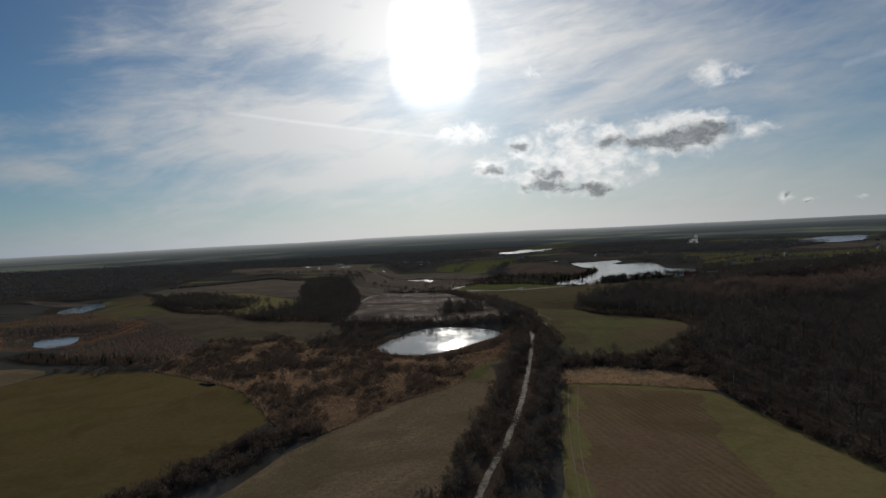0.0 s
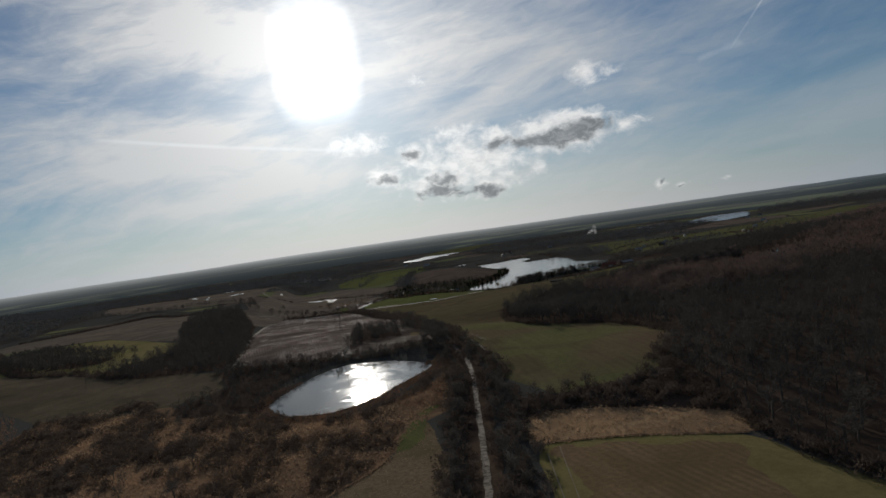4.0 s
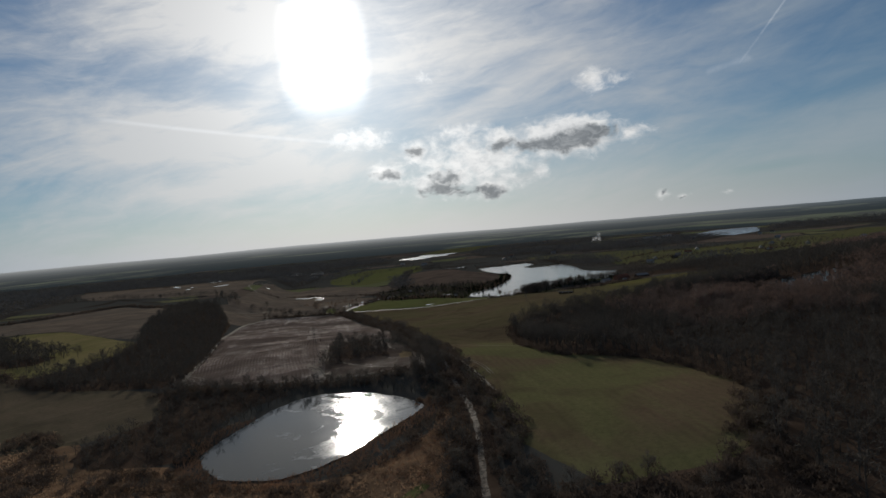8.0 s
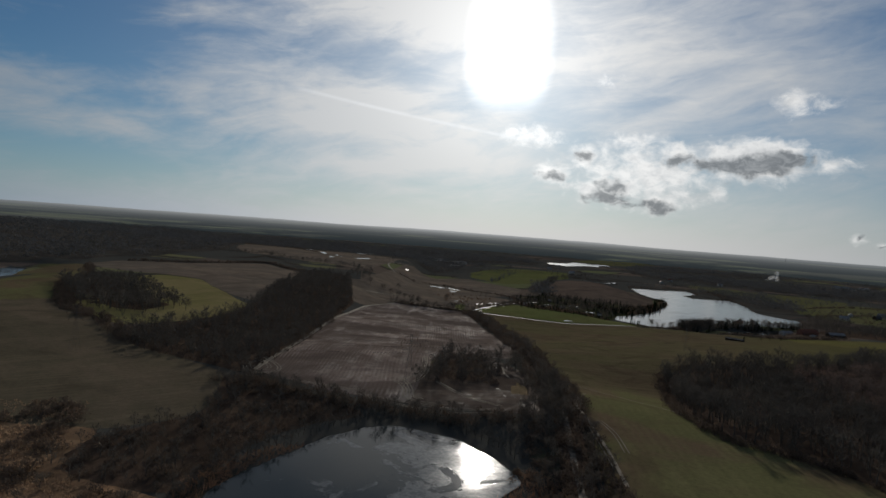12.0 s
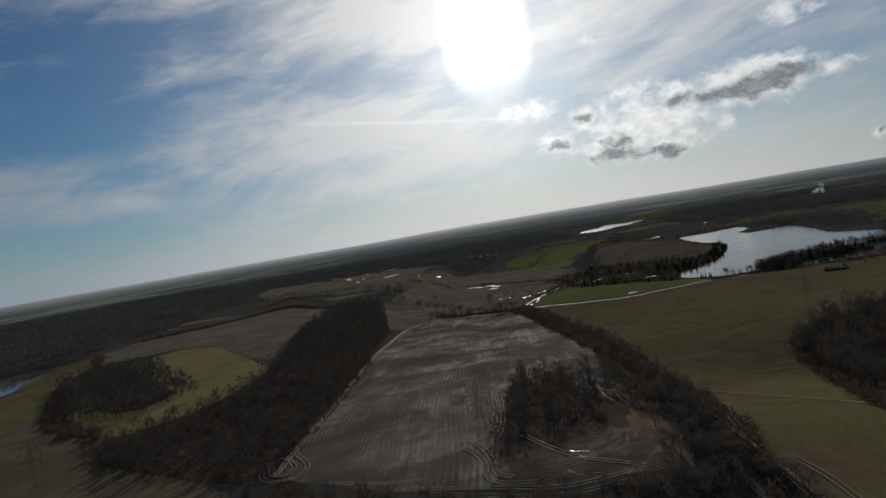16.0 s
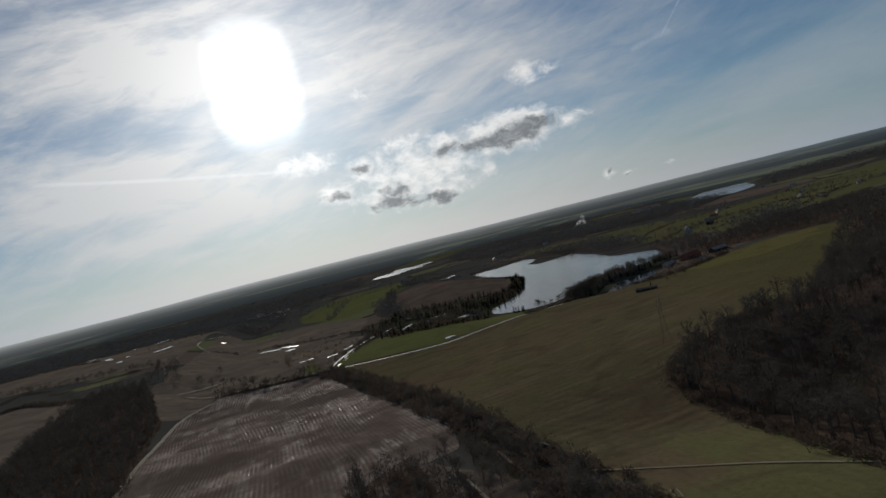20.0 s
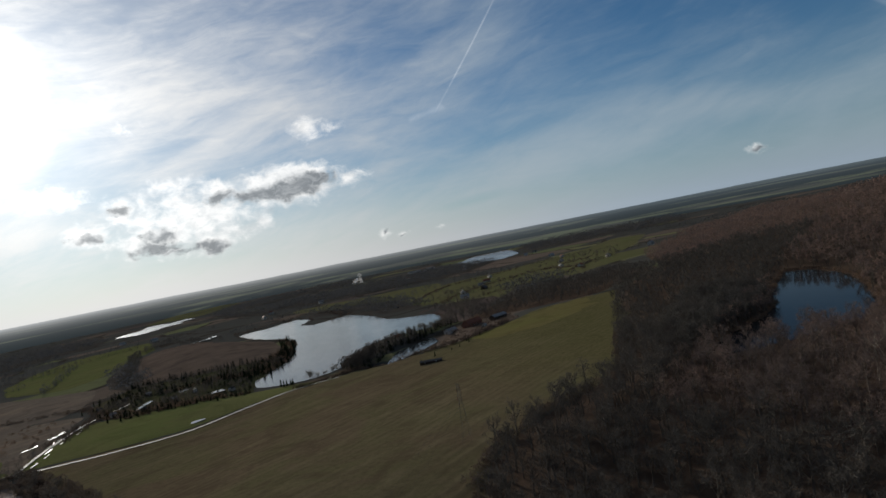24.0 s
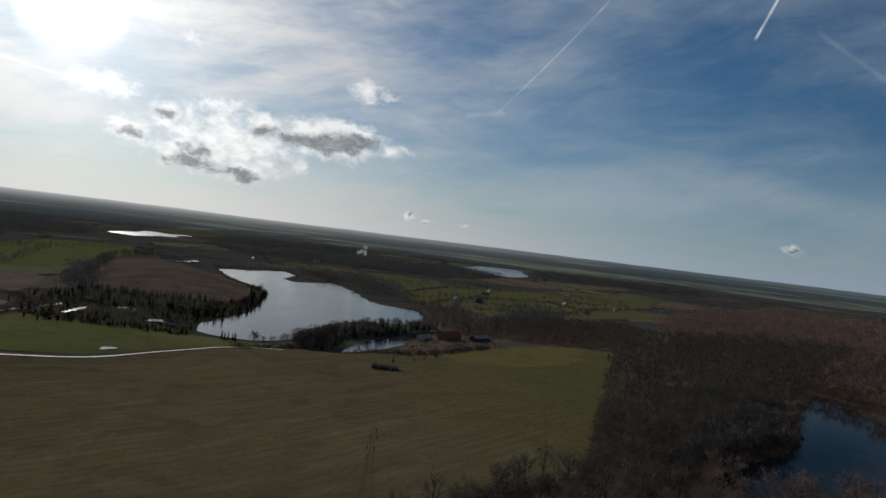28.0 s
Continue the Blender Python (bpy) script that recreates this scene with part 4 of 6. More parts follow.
WET_LINES = ([(-4, 585), (4, 581)], [(20, 619), (28, 616)],
             [(21, 695), (23, 704)], [(38, 640), (41, 636), (44, 637)], [(24, 612), (30, 608), (34, 602)], [(41, 623), (52, 620)], [(18, 602), (21, 599)], [(27, 597), (34, 593)])
for k, line in enumerate(WET_LINES):
    tagged(ribbon("wet_rut", line, 0.1, PUDDLE, 0.62, 2.0, 0.0, 0.9, k), "water lying in a wheel rut", "puddle", group="flooded ruts behind the pond", kind="structure")
for line in ([(-200, 421), (-162, 389), (-113, 342), (-84, 291), (-64, 260)], [(-63, 260), (-47, 282), (-27, 315), (2, 346), (12, 386), (28, 410)], [(58, 331), (88, 320), (127, 301)]):
    tagged(ribbon("ditch", line, 1.3, SCRUB, 0.35, 3.0, 0.0, 0.6, line[0][0]), "dark overgrown ditch along the field's edge", "ditch", kind="structure")

land("grass_patch", [(-28, 1244), (-10, 1269), (3, 1250), (0, 1180), (-10, 1176), (-24, 1198)], LUSH, "small green plot at the road fork", "grass", cell=9, lift=0.7, seed=35)
FLOODS = (([(-425, 1950), (-405, 1900)], 9.0), ([(-352, 1760), (-344, 1735)], 7.0), ([(-380, 1910), (-338, 1840)], 5.0), ([(-298, 1785), (-278, 1830)], 11.0), ([(-88, 1530), (-58, 1512)], 9.0),
          ([(-55, 1528), (-30, 1505)], 6.0), ([(-148, 2460), (-76, 2526)], 18.0), ([(-122, 2300), (-70, 2342)], 16.0), ([(-170, 1735), (-160, 1770)], 6.0), ([(8, 1272), (20, 1288)], 3.0),
          ([(30, 1304), (44, 1332)], 3.5), ([(-26, 1292), (-8, 1298)], 3.0), ([(300, 2010), (377, 2096)], 14.0))
for k, (line, wide) in enumerate(FLOODS):
    (ax, ay), (bx, by) = line
    mid = ((ax + bx) / 2 + 0.12 * (by - ay), (ay + by) / 2)
    tagged(ribbon("puddle", [line[0], mid, line[1]], wide, PUDDLE, 1.9 if ay > 1450 else 1.0, 4.0, 0.0, 1.3, k + 0.5), "flooded hollow shining in the brown fields", "puddle", group="flooded hollows of the valley", kind="structure")
# tyre marks where tractors turn on the wet field's headland
TURNS = ([(-112, 675), (-101, 660), (-92, 648), (-87, 638), (-88, 629), (-96, 626), (-104, 631), (-108, 642), (-106, 656)],
         [(-110, 662), (-98, 648), (-93, 638), (-95, 632), (-101, 634), (-105, 643)],
         [(-22, 640), (-15, 630), (-11, 618), (-10, 608), (-4, 600), (8, 597)], [(-18, 646), (-12, 634), (-8, 620), (-6, 608), (0, 603)],
         [(-9, 720), (-6, 690), (-5, 662), (-8, 642), (-14, 630)], [(-12, 716), (-9, 688), (-9, 660), (-13, 646)],
         [(-30, 598), (-7, 592), (16, 586), (38, 588)], [(-34, 603), (-6, 597), (18, 591), (40, 594)], [(4, 644), (14, 626), (24, 612), (40, 600)], [(-70, 618), (-50, 612), (-34, 611)])
VERGE = ([(89, 657), (84, 639), (82, 620), (81, 597), (81, 577), (82, 556), (83, 530)], [(87, 592), (90, 578), (91, 566), (91, 548)])
for k, line in enumerate(TURNS):
    for aside in (-0.9, 0.9):
        tagged(ribbon("tyre_mark", line, 0.55, RUT, 0.72, 2.0, aside, 0.7, k + aside), "pale muddy tyre mark on the wet field", "tyre mark", group="tyre marks of the wet field", kind="structure")
for k, line in enumerate(VERGE):
    for aside in (-0.9, 0.9):
        tagged(ribbon("tyre_mark", line, 0.42, RUT, 0.66, 2.0, aside, 0.8, k + aside), "pale tyre mark along the green slope's edge", "tyre mark", group="tyre marks of the green slope", kind="structure")
land("grass_patch", [(47, 666), (42, 628), (55, 626), (58, 642), (56, 662)], STUBBLE, "tan dead grass plot between the hedges", "grass", cell=4, lift=0.55, wob=1.5, seed=36)
for line in ([(61, 746), (61, 710), (62, 685)], [(42, 717), (43, 692), (46, 677)], [(71, 754), (77, 742), (81, 727)]):
    tagged(ribbon("field_path", line, 1.3, RUT, 0.7, 3.0, 0.0, 0.9, line[0][0]), "pale muddy path winding through the hedge", "path", group="paths of the hedge", kind="structure")
rng = np.random.default_rng(15)
for k in range(11):
    a = k / 11
    px, py = 6 + 60 * a + rng.normal(0, 3), 1180 + 165 * a + rng.normal(0, 5)
    half = rng.uniform(2.5, 7.0)
    tagged(ribbon("puddle", [(px - half * 0.36, py - half), (px, py), (px + half * 0.36, py + half)], rng.uniform(0.7, 1.6), PUDDLE, 1.0, 1.5, rng.choice((-4.5, 0.0, 4.0)), 0.9, k),
           "rainwater puddle beside the gravel road", "puddle", group="puddles of the gravel road", kind="structure")

# ---- trees ----


def frame_of(way):
    way = way / np.linalg.norm(way)
    a = np.cross(way, (0.0, 0.0, 1.0) if abs(way[2]) < 0.9 else (1.0, 0.0, 0.0))
    a /= np.linalg.norm(a)
    return a, np.cross(way, a)


def stem(verts, tris, a, b, ra, rb, sides=4):
    """A tapered limb from a to b."""
    u, v = frame_of(b - a)
    k = len(verts)
    for c, r in ((a, ra), (b, rb)):
        for s in range(sides):
            t = 2 * math.pi * s / sides
            verts.append(c + (u * math.cos(t) + v * math.sin(t)) * r)
    for s in range(sides):
        n = (s + 1) % sides
        tris += [(k + s, k + n, k + sides + n), (k + s, k + sides + n, k + sides + s)]


def spike(verts, tris, a, b, width, rng):
    """A thin twig or spray of twigs, broad at its foot."""
    u, v = frame_of(b - a)
    t = rng.random() * math.pi
    side = (u * math.cos(t) + v * math.sin(t)) * width / 2
    k = len(verts)
    verts += [a - side, a + side, b]
    tris.append((k, k + 1, k + 2))


def bare_tree(seed, tall, limbs, forks, sprays, width, sides=4, spread=0.36, low=0.3, fine=(0.09, 0.2)):
    """Trunk and limbs, and the twigs of a leafless tree, as two sets of places and triangles."""
    rng = np.random.default_rng(seed)
    wv, wt, tv, tt = [], [], [], []
    lean = rng.normal(0, 0.03, 2)
    top = np.array([lean[0] * tall, lean[1] * tall, tall * 0.72])
    foot = np.array([0.0, 0.0, -0.4])
    mid = top * 0.45
    r = tall * 0.02
    stem(wv, wt, foot, mid, r * 1.25, r * 0.8, sides + 1)
    stem(wv, wt, mid, top, r * 0.8, r * 0.25, sides)
    ends = [(top, np.array([0, 0, 1.0]), 0.18)]
    for i in range(limbs):
        s = low + (0.9 - low) * (i + rng.random()) / limbs
        t = i * 2.4 + rng.random()
        start = top * s
        rise = 0.55 + 0.8 * s + rng.normal(0, 0.12)
        way = np.array([math.cos(t), math.sin(t), rise])
        way /= np.linalg.norm(way)
        size = tall * spread * (1.15 - 0.55 * s) * rng.uniform(0.8, 1.15)
        end = start + way * size
        stem(wv, wt, start, end, r * 0.45, r * 0.12, 3)
        ends.append((end, way, size / tall))
        for _ in range(forks):
            q = rng.uniform(0.35, 0.95)
            side = way + rng.normal(0, 0.5, 3) + (0, 0, 0.25)
            side /= np.linalg.norm(side)
            a0 = start + way * size * q
            b0 = a0 + side * size * rng.uniform(0.35, 0.6)
            if sides > 3:
                stem(wv, wt, a0, b0, r * 0.17, r * 0.06, 3)
            else:
                spike(wv, wt, a0, b0, r * 0.35, rng)
            ends.append((b0, side, 0.1))
    base = [e[0] for e in ends]
    for i in range(sprays):
        c, way, _ = ends[i % len(ends)]
        side = way * 0.5 + rng.normal(0, 0.7, 3) + (0, 0, 0.2)
        side /= np.linalg.norm(side)
        a0 = c - way * tall * 0.08 * rng.random() + rng.normal(0, tall * 0.032, 3)
        spike(tv, tt, a0, a0 + side * tall * rng.uniform(*fine), width * rng.uniform(0.6, 1.3), rng)
    return np.array(wv), np.array(wt), np.array(tv), np.array(tt)


def conifer(seed, tall, tiers=8, points=9, wide=0.2):
    rng = np.random.default_rng(seed)
    wv, wt, tv, tt = [], [], [], []
    stem(wv, wt, np.array([0, 0, -0.3]), np.array([0, 0, tall * 0.95]), tall * 0.014, tall * 0.003, 5)
    for i in range(tiers):
        z = tall * (0.1 + 0.84 * i / tiers)
        r = tall * wide * (1 - i / tiers) ** 0.8 * rng.uniform(0.85, 1.1) + 0.2
        for s in range(points):
            t = 2 * math.pi * (s + 0.5 * (i % 2)) / points + rng.normal(0, 0.12)
            q = r * rng.uniform(0.75, 1.15)
            c = np.array([0, 0, z + tall * 0.085])
            tip = np.array([math.cos(t) * q, math.sin(t) * q, z - q * 0.22])
            side = np.array([-math.sin(t), math.cos(t), 0]) * q * 0.42
            k = len(tv)
            m = c * 0.45 + tip * 0.55
            tv += [c, m - side, m + side, tip]
            tt += [(k, k + 1, k + 2), (k + 1, k + 3, k + 2)]
    return np.array(wv), np.array(wt), np.array(tv), np.array(tt)


def tuft_of(seed, tall, stems, width):
    rng = np.random.default_rng(seed)
    tv, tt = [], []
    for _ in range(stems):
        t, lean = rng.random() * 2 * math.pi, rng.uniform(0.0, 0.75)
        way = np.array([math.cos(t) * lean, math.sin(t) * lean, 1.0])
        foot = np.array([math.cos(t), math.sin(t), 0]) * tall * 0.22 * rng.random()
        a0 = foot + way * tall * rng.uniform(0.0, 0.5)
        spike(tv, tt, a0, a0 + (way + rng.normal(0, 0.28, 3)) * tall * rng.uniform(0.3, 0.55), width * rng.uniform(0.6, 1.4), rng)
    return np.array(tv), np.array(tt)


def bush(seed, tall, sprays, width):
    """A leafless bush: short sprays that fill an uneven dome."""
    rng = np.random.default_rng(seed)
    tv, tt = [], []
    lobes = [(rng.normal(0, 0.22 * tall, 2), rng.uniform(0.6, 1.0)) for _ in range(3)]
    for i in range(sprays):
        (ox, oy), size = lobes[i % 3]
        way = rng.normal(0, 1, 3)
        way[2] = abs(way[2])
        way /= np.linalg.norm(way)
        c = way * rng.uniform(0.35, 1.0) ** 0.5 * (0.46, 0.46, 0.80) * tall * size + (ox, oy, 0.0)
        side = way * 0.6 + rng.normal(0, 0.5, 3) + (0, 0, 0.35)
        side /= np.linalg.norm(side)
        spike(tv, tt, c, c + side * tall * rng.uniform(0.14, 0.30), width * rng.uniform(0.6, 1.4), rng)
    return np.array(tv), np.array(tt)


def puff(seed, tall, sprays, width, wide=0.27):
    """A far leafless crown: short sprays that fill an egg shape."""
    rng = np.random.default_rng(seed)
    tv, tt = [], []
    for _ in range(sprays):
        way = rng.normal(0, 1, 3)
        way /= np.linalg.norm(way)
        c = way * rng.uniform(0.55, 1.0) * (wide, wide, 0.36) * tall + (0, 0, 0.56 * tall)
        side = way * 0.5 + rng.normal(0, 0.6, 3) + (0, 0, 0.3)
        side /= np.linalg.norm(side)
        spike(tv, tt, c, c + side * tall * rng.uniform(0.10, 0.19), width * rng.uniform(0.6, 1.3), rng)
    return np.array(tv), np.array(tt)


def scatter(poly, gap, seed, holes=(), margin=0.0):
    """Uneven places at about one gap from each other within a polygon."""
    rng = np.random.default_rng(seed)
    p = np.array(poly, float)
    gx, gy = np.meshgrid(np.arange(p[:, 0].min(), p[:, 0].max() + gap, gap), np.arange(p[:, 1].min(), p[:, 1].max() + gap, gap))
    x, y = (g.ravel() + rng.uniform(-0.48, 0.48, g.size) * gap for g in (gx, gy))
    keep = away(p, x, y)[1]
    for h in holes:
        d, within, _ = away(h, x, y)
        keep &= ~within & (d > margin)
    return x[keep], y[keep]


def clumped(x, y, size, least, seed):
    """Keeps those places where a slow noise is high, to leave gaps and clumps."""
    v = np.array([noise.noise((px / size + seed, py / size, seed * 1.7)) + 0.5 * noise.noise((px / size * 3, py / size * 3 + seed, 2.2)) for px, py in zip(x, y)])
    return x[v > least], y[v > least]


def along(pts, gap, wide, seed):
    rng = np.random.default_rng(seed)
    line = smooth_line(pts, gap)
    run = np.gradient(line, axis=0)
    run /= np.linalg.norm(run, axis=1, keepdims=True)
    out = line + np.c_[run[:, 1], -run[:, 0]] * rng.uniform(-wide / 2, wide / 2, len(line))[:, None] + rng.normal(0, gap * 0.2, line.shape)
    return out[:, 0], out[:, 1]


def thicket(name, x, y, kinds, mats, label, category, seed, low=0.75, high=1.2, smooth=False):
    """Many plants as one mesh: each of the kinds is (places, triangles, slots)."""
    rng = np.random.default_rng(seed)
    z = terrain(x, y)
    vs, fs, ms, k = [], [], [], 0
    pick, turn, size = rng.integers(0, len(kinds), len(x)), rng.random(len(x)) * 2 * math.pi, rng.uniform(low, high, len(x))
    for q, (v, f, m) in enumerate(kinds):
        at = np.where(pick == q)[0]
        if not len(at):
            continue
        c, s, e = np.cos(turn[at])[:, None], np.sin(turn[at])[:, None], size[at][:, None]
        px = (v[None, :, 0] * c - v[None, :, 1] * s) * e + x[at][:, None]
        py = (v[None, :, 0] * s + v[None, :, 1] * c) * e + y[at][:, None]
        pz = v[None, :, 2] * e * rng.uniform(0.9, 1.12, (len(at), 1)) + z[at][:, None]
        vs.append(np.stack([px, py, pz], -1).reshape(-1, 3))
        fs.append((f[None] + (np.arange(len(at)) * len(v))[:, None, None]).reshape(-1, 3) + k)
        ms.append(np.tile(m, len(at)))
        k += len(at) * len(v)
    ob = new(name, mesh_of(name, np.concatenate(vs), np.concatenate(fs), mats, False, np.concatenate(ms)))
    return tagged(ob, label, category, kind="stuff")


def kind_of(made):
    wv, wt, tv, tt = made
    return np.concatenate([wv, tv]), np.concatenate([wt, tt + len(wv)]), np.r_[np.zeros(len(wt), int), np.ones(len(tt), int)]


NEAR = [kind_of(bare_tree(s, 15.0, 7, 2, 138, 0.30, 3, 0.36, 0.2, (0.06, 0.14))) for s in range(6)]
CLOSE = [kind_of(bare_tree(s + 80, 15.0, 10, 3, 390, 0.17, 3, 0.33, 0.3, (0.035, 0.085))) for s in range(6)]
MID = [kind_of(bare_tree(s + 20, 14.5, 4, 2, 76, 0.52, 3, 0.38, 0.25, (0.07, 0.14))) for s in range(5)]
FAR = [(*b, np.ones(len(b[1]), int)) for b in (puff(s + 40, 15.0, 30, 1.5) for s in range(5))]
HILL = [(*b, np.ones(len(b[1]), int)) for b in (puff(s + 70, 15.0, 44, 1.0, 0.42) for s in range(5))]
CANOPY = [(*b, np.ones(len(b[1]), int)) for b in (puff(s + 60, 15.0, 30, 2.9, 0.85) for s in range(6))]
FIRS = [kind_of(conifer(s, 12.0, 6, 6, 0.25)) for s in range(4)]
BUSHES = [(*b, np.zeros(len(b[1]), int)) for b in (bush(s, 3.6, 84, 0.27) for s in range(7))]

TARN_HOLE = (TARN_SHORE,)
WOOD_A = [(150, 398), (188, 450), (190, 525), (176, 565), (146, 592), (140, 642), (150, 688), (157, 740), (165, 770), (190, 798), (240, 811), (300, 818), (400, 905), (470, 970),
          (470, 520), (330, 300), (250, 170), (146, 170), (140, 250), (136, 305)]
WOOD_B = [(470, 520), (470, 970), (605, 1085), (760, 1130), (900, 1100), (900, 500), (600, 300), (330, 300)]
WOOD_C = [(885, 490), (885, 1085), (750, 1120), (1000, 1350), (1500, 1600), (2400, 1900), (2600, 900), (1800, 200), (900, 200), (600, 300)]
for poly in (WOOD_A, WOOD_B, WOOD_C):
    land("wood_floor", poly, WOODFLOOR, "brown leaf litter under the wood", "wood floor", cell={id(WOOD_A): 14, id(WOOD_B): 16}.get(id(poly), 30), lift=0.35, wob=3)
x, y = scatter(WOOD_A, 8.2, 1, TARN_HOLE, 1)
near = (y > 585) & (x < 385)
far_bank = near & ((y > 790 + 0.35 * (x - 338)) | (x < 245))
thicket("wood", x[far_bank], y[far_bank], CLOSE, (BARK, DARKTWIG), "dark bare trees at the pasture's edge", "wood", 17, 0.8, 1.4)
near = near & ~far_bank
thicket("wood", x[near], y[near], CLOSE, (BARK, REDTWIG), "fluffy reddish-brown leafless wood above the dark lake", "wood", 10, 0.8, 1.4)
x, y = scatter(WOOD_A, 9.2, 1, TARN_HOLE, 1)
rest = (y <= 585) | (x >= 385)
# backlit shade put into the colour: these trees take the darker twigs
south = (y < 640) | (x < 330) | (y > 790 + 0.35 * (x - 338))
thicket("wood", x[rest & south], y[rest & south], NEAR, (BARK, DARKTWIG), "leafless wood at the fields' edge, twigs darkened as if backlit", "wood", 11, 0.6, 1.3)
thicket("wood", x[rest & ~south], y[rest & ~south], NEAR, (BARK, REDTWIG), "leafless reddish-brown wood on the slope", "wood", 15, 0.6, 1.3)
x, y = scatter(WOOD_B, 12.0, 2, TARN_HOLE, 1)
grey = y > 790 + 0.35 * (x - 338)
thicket("wood", x[grey], y[grey], MID, (BARK, DARKTWIG), "dark leafless wood between pasture and lake", "wood", 16, 0.95, 1.5)
thicket("wood", x[~grey], y[~grey], MID, (BARK, REDTWIG), "leafless reddish wood round the dark lake", "wood", 12, 0.95, 1.5)
x, y = scatter(WOOD_C, 14.0, 4)
thicket("wood", x[x < 1250], y[x < 1250], HILL, (BARK, REDTWIG), "brown leafless wood rising behind the dark lake", "wood", 14, 0.8, 1.2)
x, y = scatter(WOOD_C, 23.0, 3)
x, y = x[x >= 1250], y[x >= 1250]
thicket("wood", x, y, CANOPY, (BARK, REDTWIG), "brown wooded hill beyond the dark lake", "wood", 13, 0.9, 1.4)
for poly, seed in (([(-98, 622), (-105, 740), (-122, 890), (-142, 1020), (-150, 1110), (-200, 1300), (-262, 1330), (-268, 1178), (-240, 1040), (-203, 890), (-196, 805), (-207, 762), (-232, 715), (-200, 670)], 4),
                   ([(-8, 640), (-4, 700), (4, 765), (38, 750), (42, 690), (36, 650)], 6),
                   ([(-62, 475), (-58, 530), (-40, 560), (-20, 576), (-60, 600), (-98, 624), (-112, 612), (-98, 580), (-92, 548), (-108, 525), (-122, 490), (-95, 470)], 7)):
    land("wood_floor", poly, WOODFLOOR, "leaf litter under the tree belt", "wood floor", cell=12, lift=0.5, wob=2, seed=seed)
    x, y = scatter(poly, 7.5, seed)
    thicket("wood", x, y, NEAR, (BARK, DARKTWIG), "belt of dark leafless trees between the fields", "wood", seed + 20, *{7: (0.28, 0.6), 6: (0.45, 0.8)}.get(seed, (0.5, 0.92)))
    x, y = scatter(poly, 7.5, seed + 70)
    thicket("undergrowth", x, y, BUSHES, (DARKSHRUB,), "leafless undergrowth of the tree belt", "bushes", seed + 70, 0.7, 1.7)
for poly, gap, seed in (([(-443, 937), (-432, 1010), (-400, 1020), (-318, 925), (-250, 845), (-242, 800), (-262, 768), (-315, 790)], 7.5, 5),
                        ([(500, 1270), (600, 1330), (780, 1360), (860, 1310), (760, 1135), (605, 1115), (560, 1170)], 10.0, 8)):
    land("wood_floor", poly, WOODFLOOR, "leaf litter under the copse", "wood floor", cell=20, lift=0.7, wob=3, seed=seed)
    x, y = scatter(poly, gap, seed)
    thicket("wood", x, y, MID, (BARK, DARKTWIG), "copse of dark leafless trees", "wood", seed + 20, 0.7, 1.1)


def plant_far_forest(poly, gap, seed):
    land("wood_floor", poly, FARFLOOR, "dark floor of the distant forest", "wood floor", cell=60, lift=1.6, wob=9, seed=seed)
    x, y = scatter(poly, max(gap, 24.0) * (1.25 if seed == 31 else 1.0), seed)
    thicket("wood", x, y, CANOPY, (BARK, FARTWIG), "distant dark leafless forest", "wood", seed, 0.8, 1.25)


plant_far_forest([(-2240, 3341), (-1700, 3500), (-1209, 3100), (-860, 2500), (-760, 2207), (-590, 1700), (-575, 1480), (-555, 1290), (-700, 1330), (-1100, 1500), (-1700, 1500), (-2400, 2400)], 24.0, 31)
plant_far_forest([(-1400, 3300), (-318, 3350), (185, 3300), (234, 2943), (-49, 2595), (-237, 2780), (-767, 3143)], 26.0, 32)
plant_far_forest([(678, 2802), (1006, 2788), (1209, 2724), (1490, 2720), (1500, 2420), (1167, 2200), (825, 2354), (705, 2513)], 24.0, 33)
plant_far_forest([(1750, 2500), (2050, 2950), (2628, 3313), (3200, 3000), (2400, 2200)], 30.0, 34)
plant_far_forest([(-900, 1000), (-1300, 1400), (-740, 1380), (-580, 1260), (-575, 1160), (-640, 1110), (-720, 1030)], 20.0, 35)
plant_far_forest([(560, 2050), (620, 1850), (600, 1650), (640, 1560), (720, 1760), (760, 2050)], 17.0, 36)
plant_far_forest([(640, 1330), (760, 1500), (900, 1560), (860, 1400), (760, 1350)], 17.0, 37)
plant_far_forest([(160, 1890), (160, 1680), (165, 1530), (115, 1510), (110, 1680), (130, 1790)], 16.0, 38)
plant_far_forest([(600, 2450), (700, 2520), (640, 3000), (600, 3100), (580, 2700)], 24.0, 30)
plant_far_forest([(640, 3000), (1100, 3100), (1450, 3200), (1200, 3350), (700, 3350)], 30.0, 39)
plant_far_forest([(-820, 2450), (-640, 2500), (-390, 2270), (-240, 2090), (-110, 1900), (-70, 2150), (-60, 2560), (-700, 3200), (-1200, 3090)], 22.0, 29)

# hedges and scrub


def plant_hedge(line, wide, gap, seed):
    x, y = along(line, gap, wide, seed)
    x, y = clumped(x, y, 11.0, -0.42, seed * 0.7)
    thicket("hedge", x, y, BUSHES, (DARKSHRUB,), "dense leafless hedge of dark shrubs", "hedge", seed, 0.5, 1.9)


plant_hedge([(-15, 130), (-2, 194), (10, 237), (20, 280), (31, 337), (42, 394), (52, 450), (57, 500), (57, 535), (57, 575)], 13.0, 1.0, 51)
plant_hedge([(4, 120), (20, 194), (32, 237), (42, 280), (53, 337), (63, 394), (72, 450), (75, 500), (75, 545), (74, 600)], 17.0, 0.95, 52)
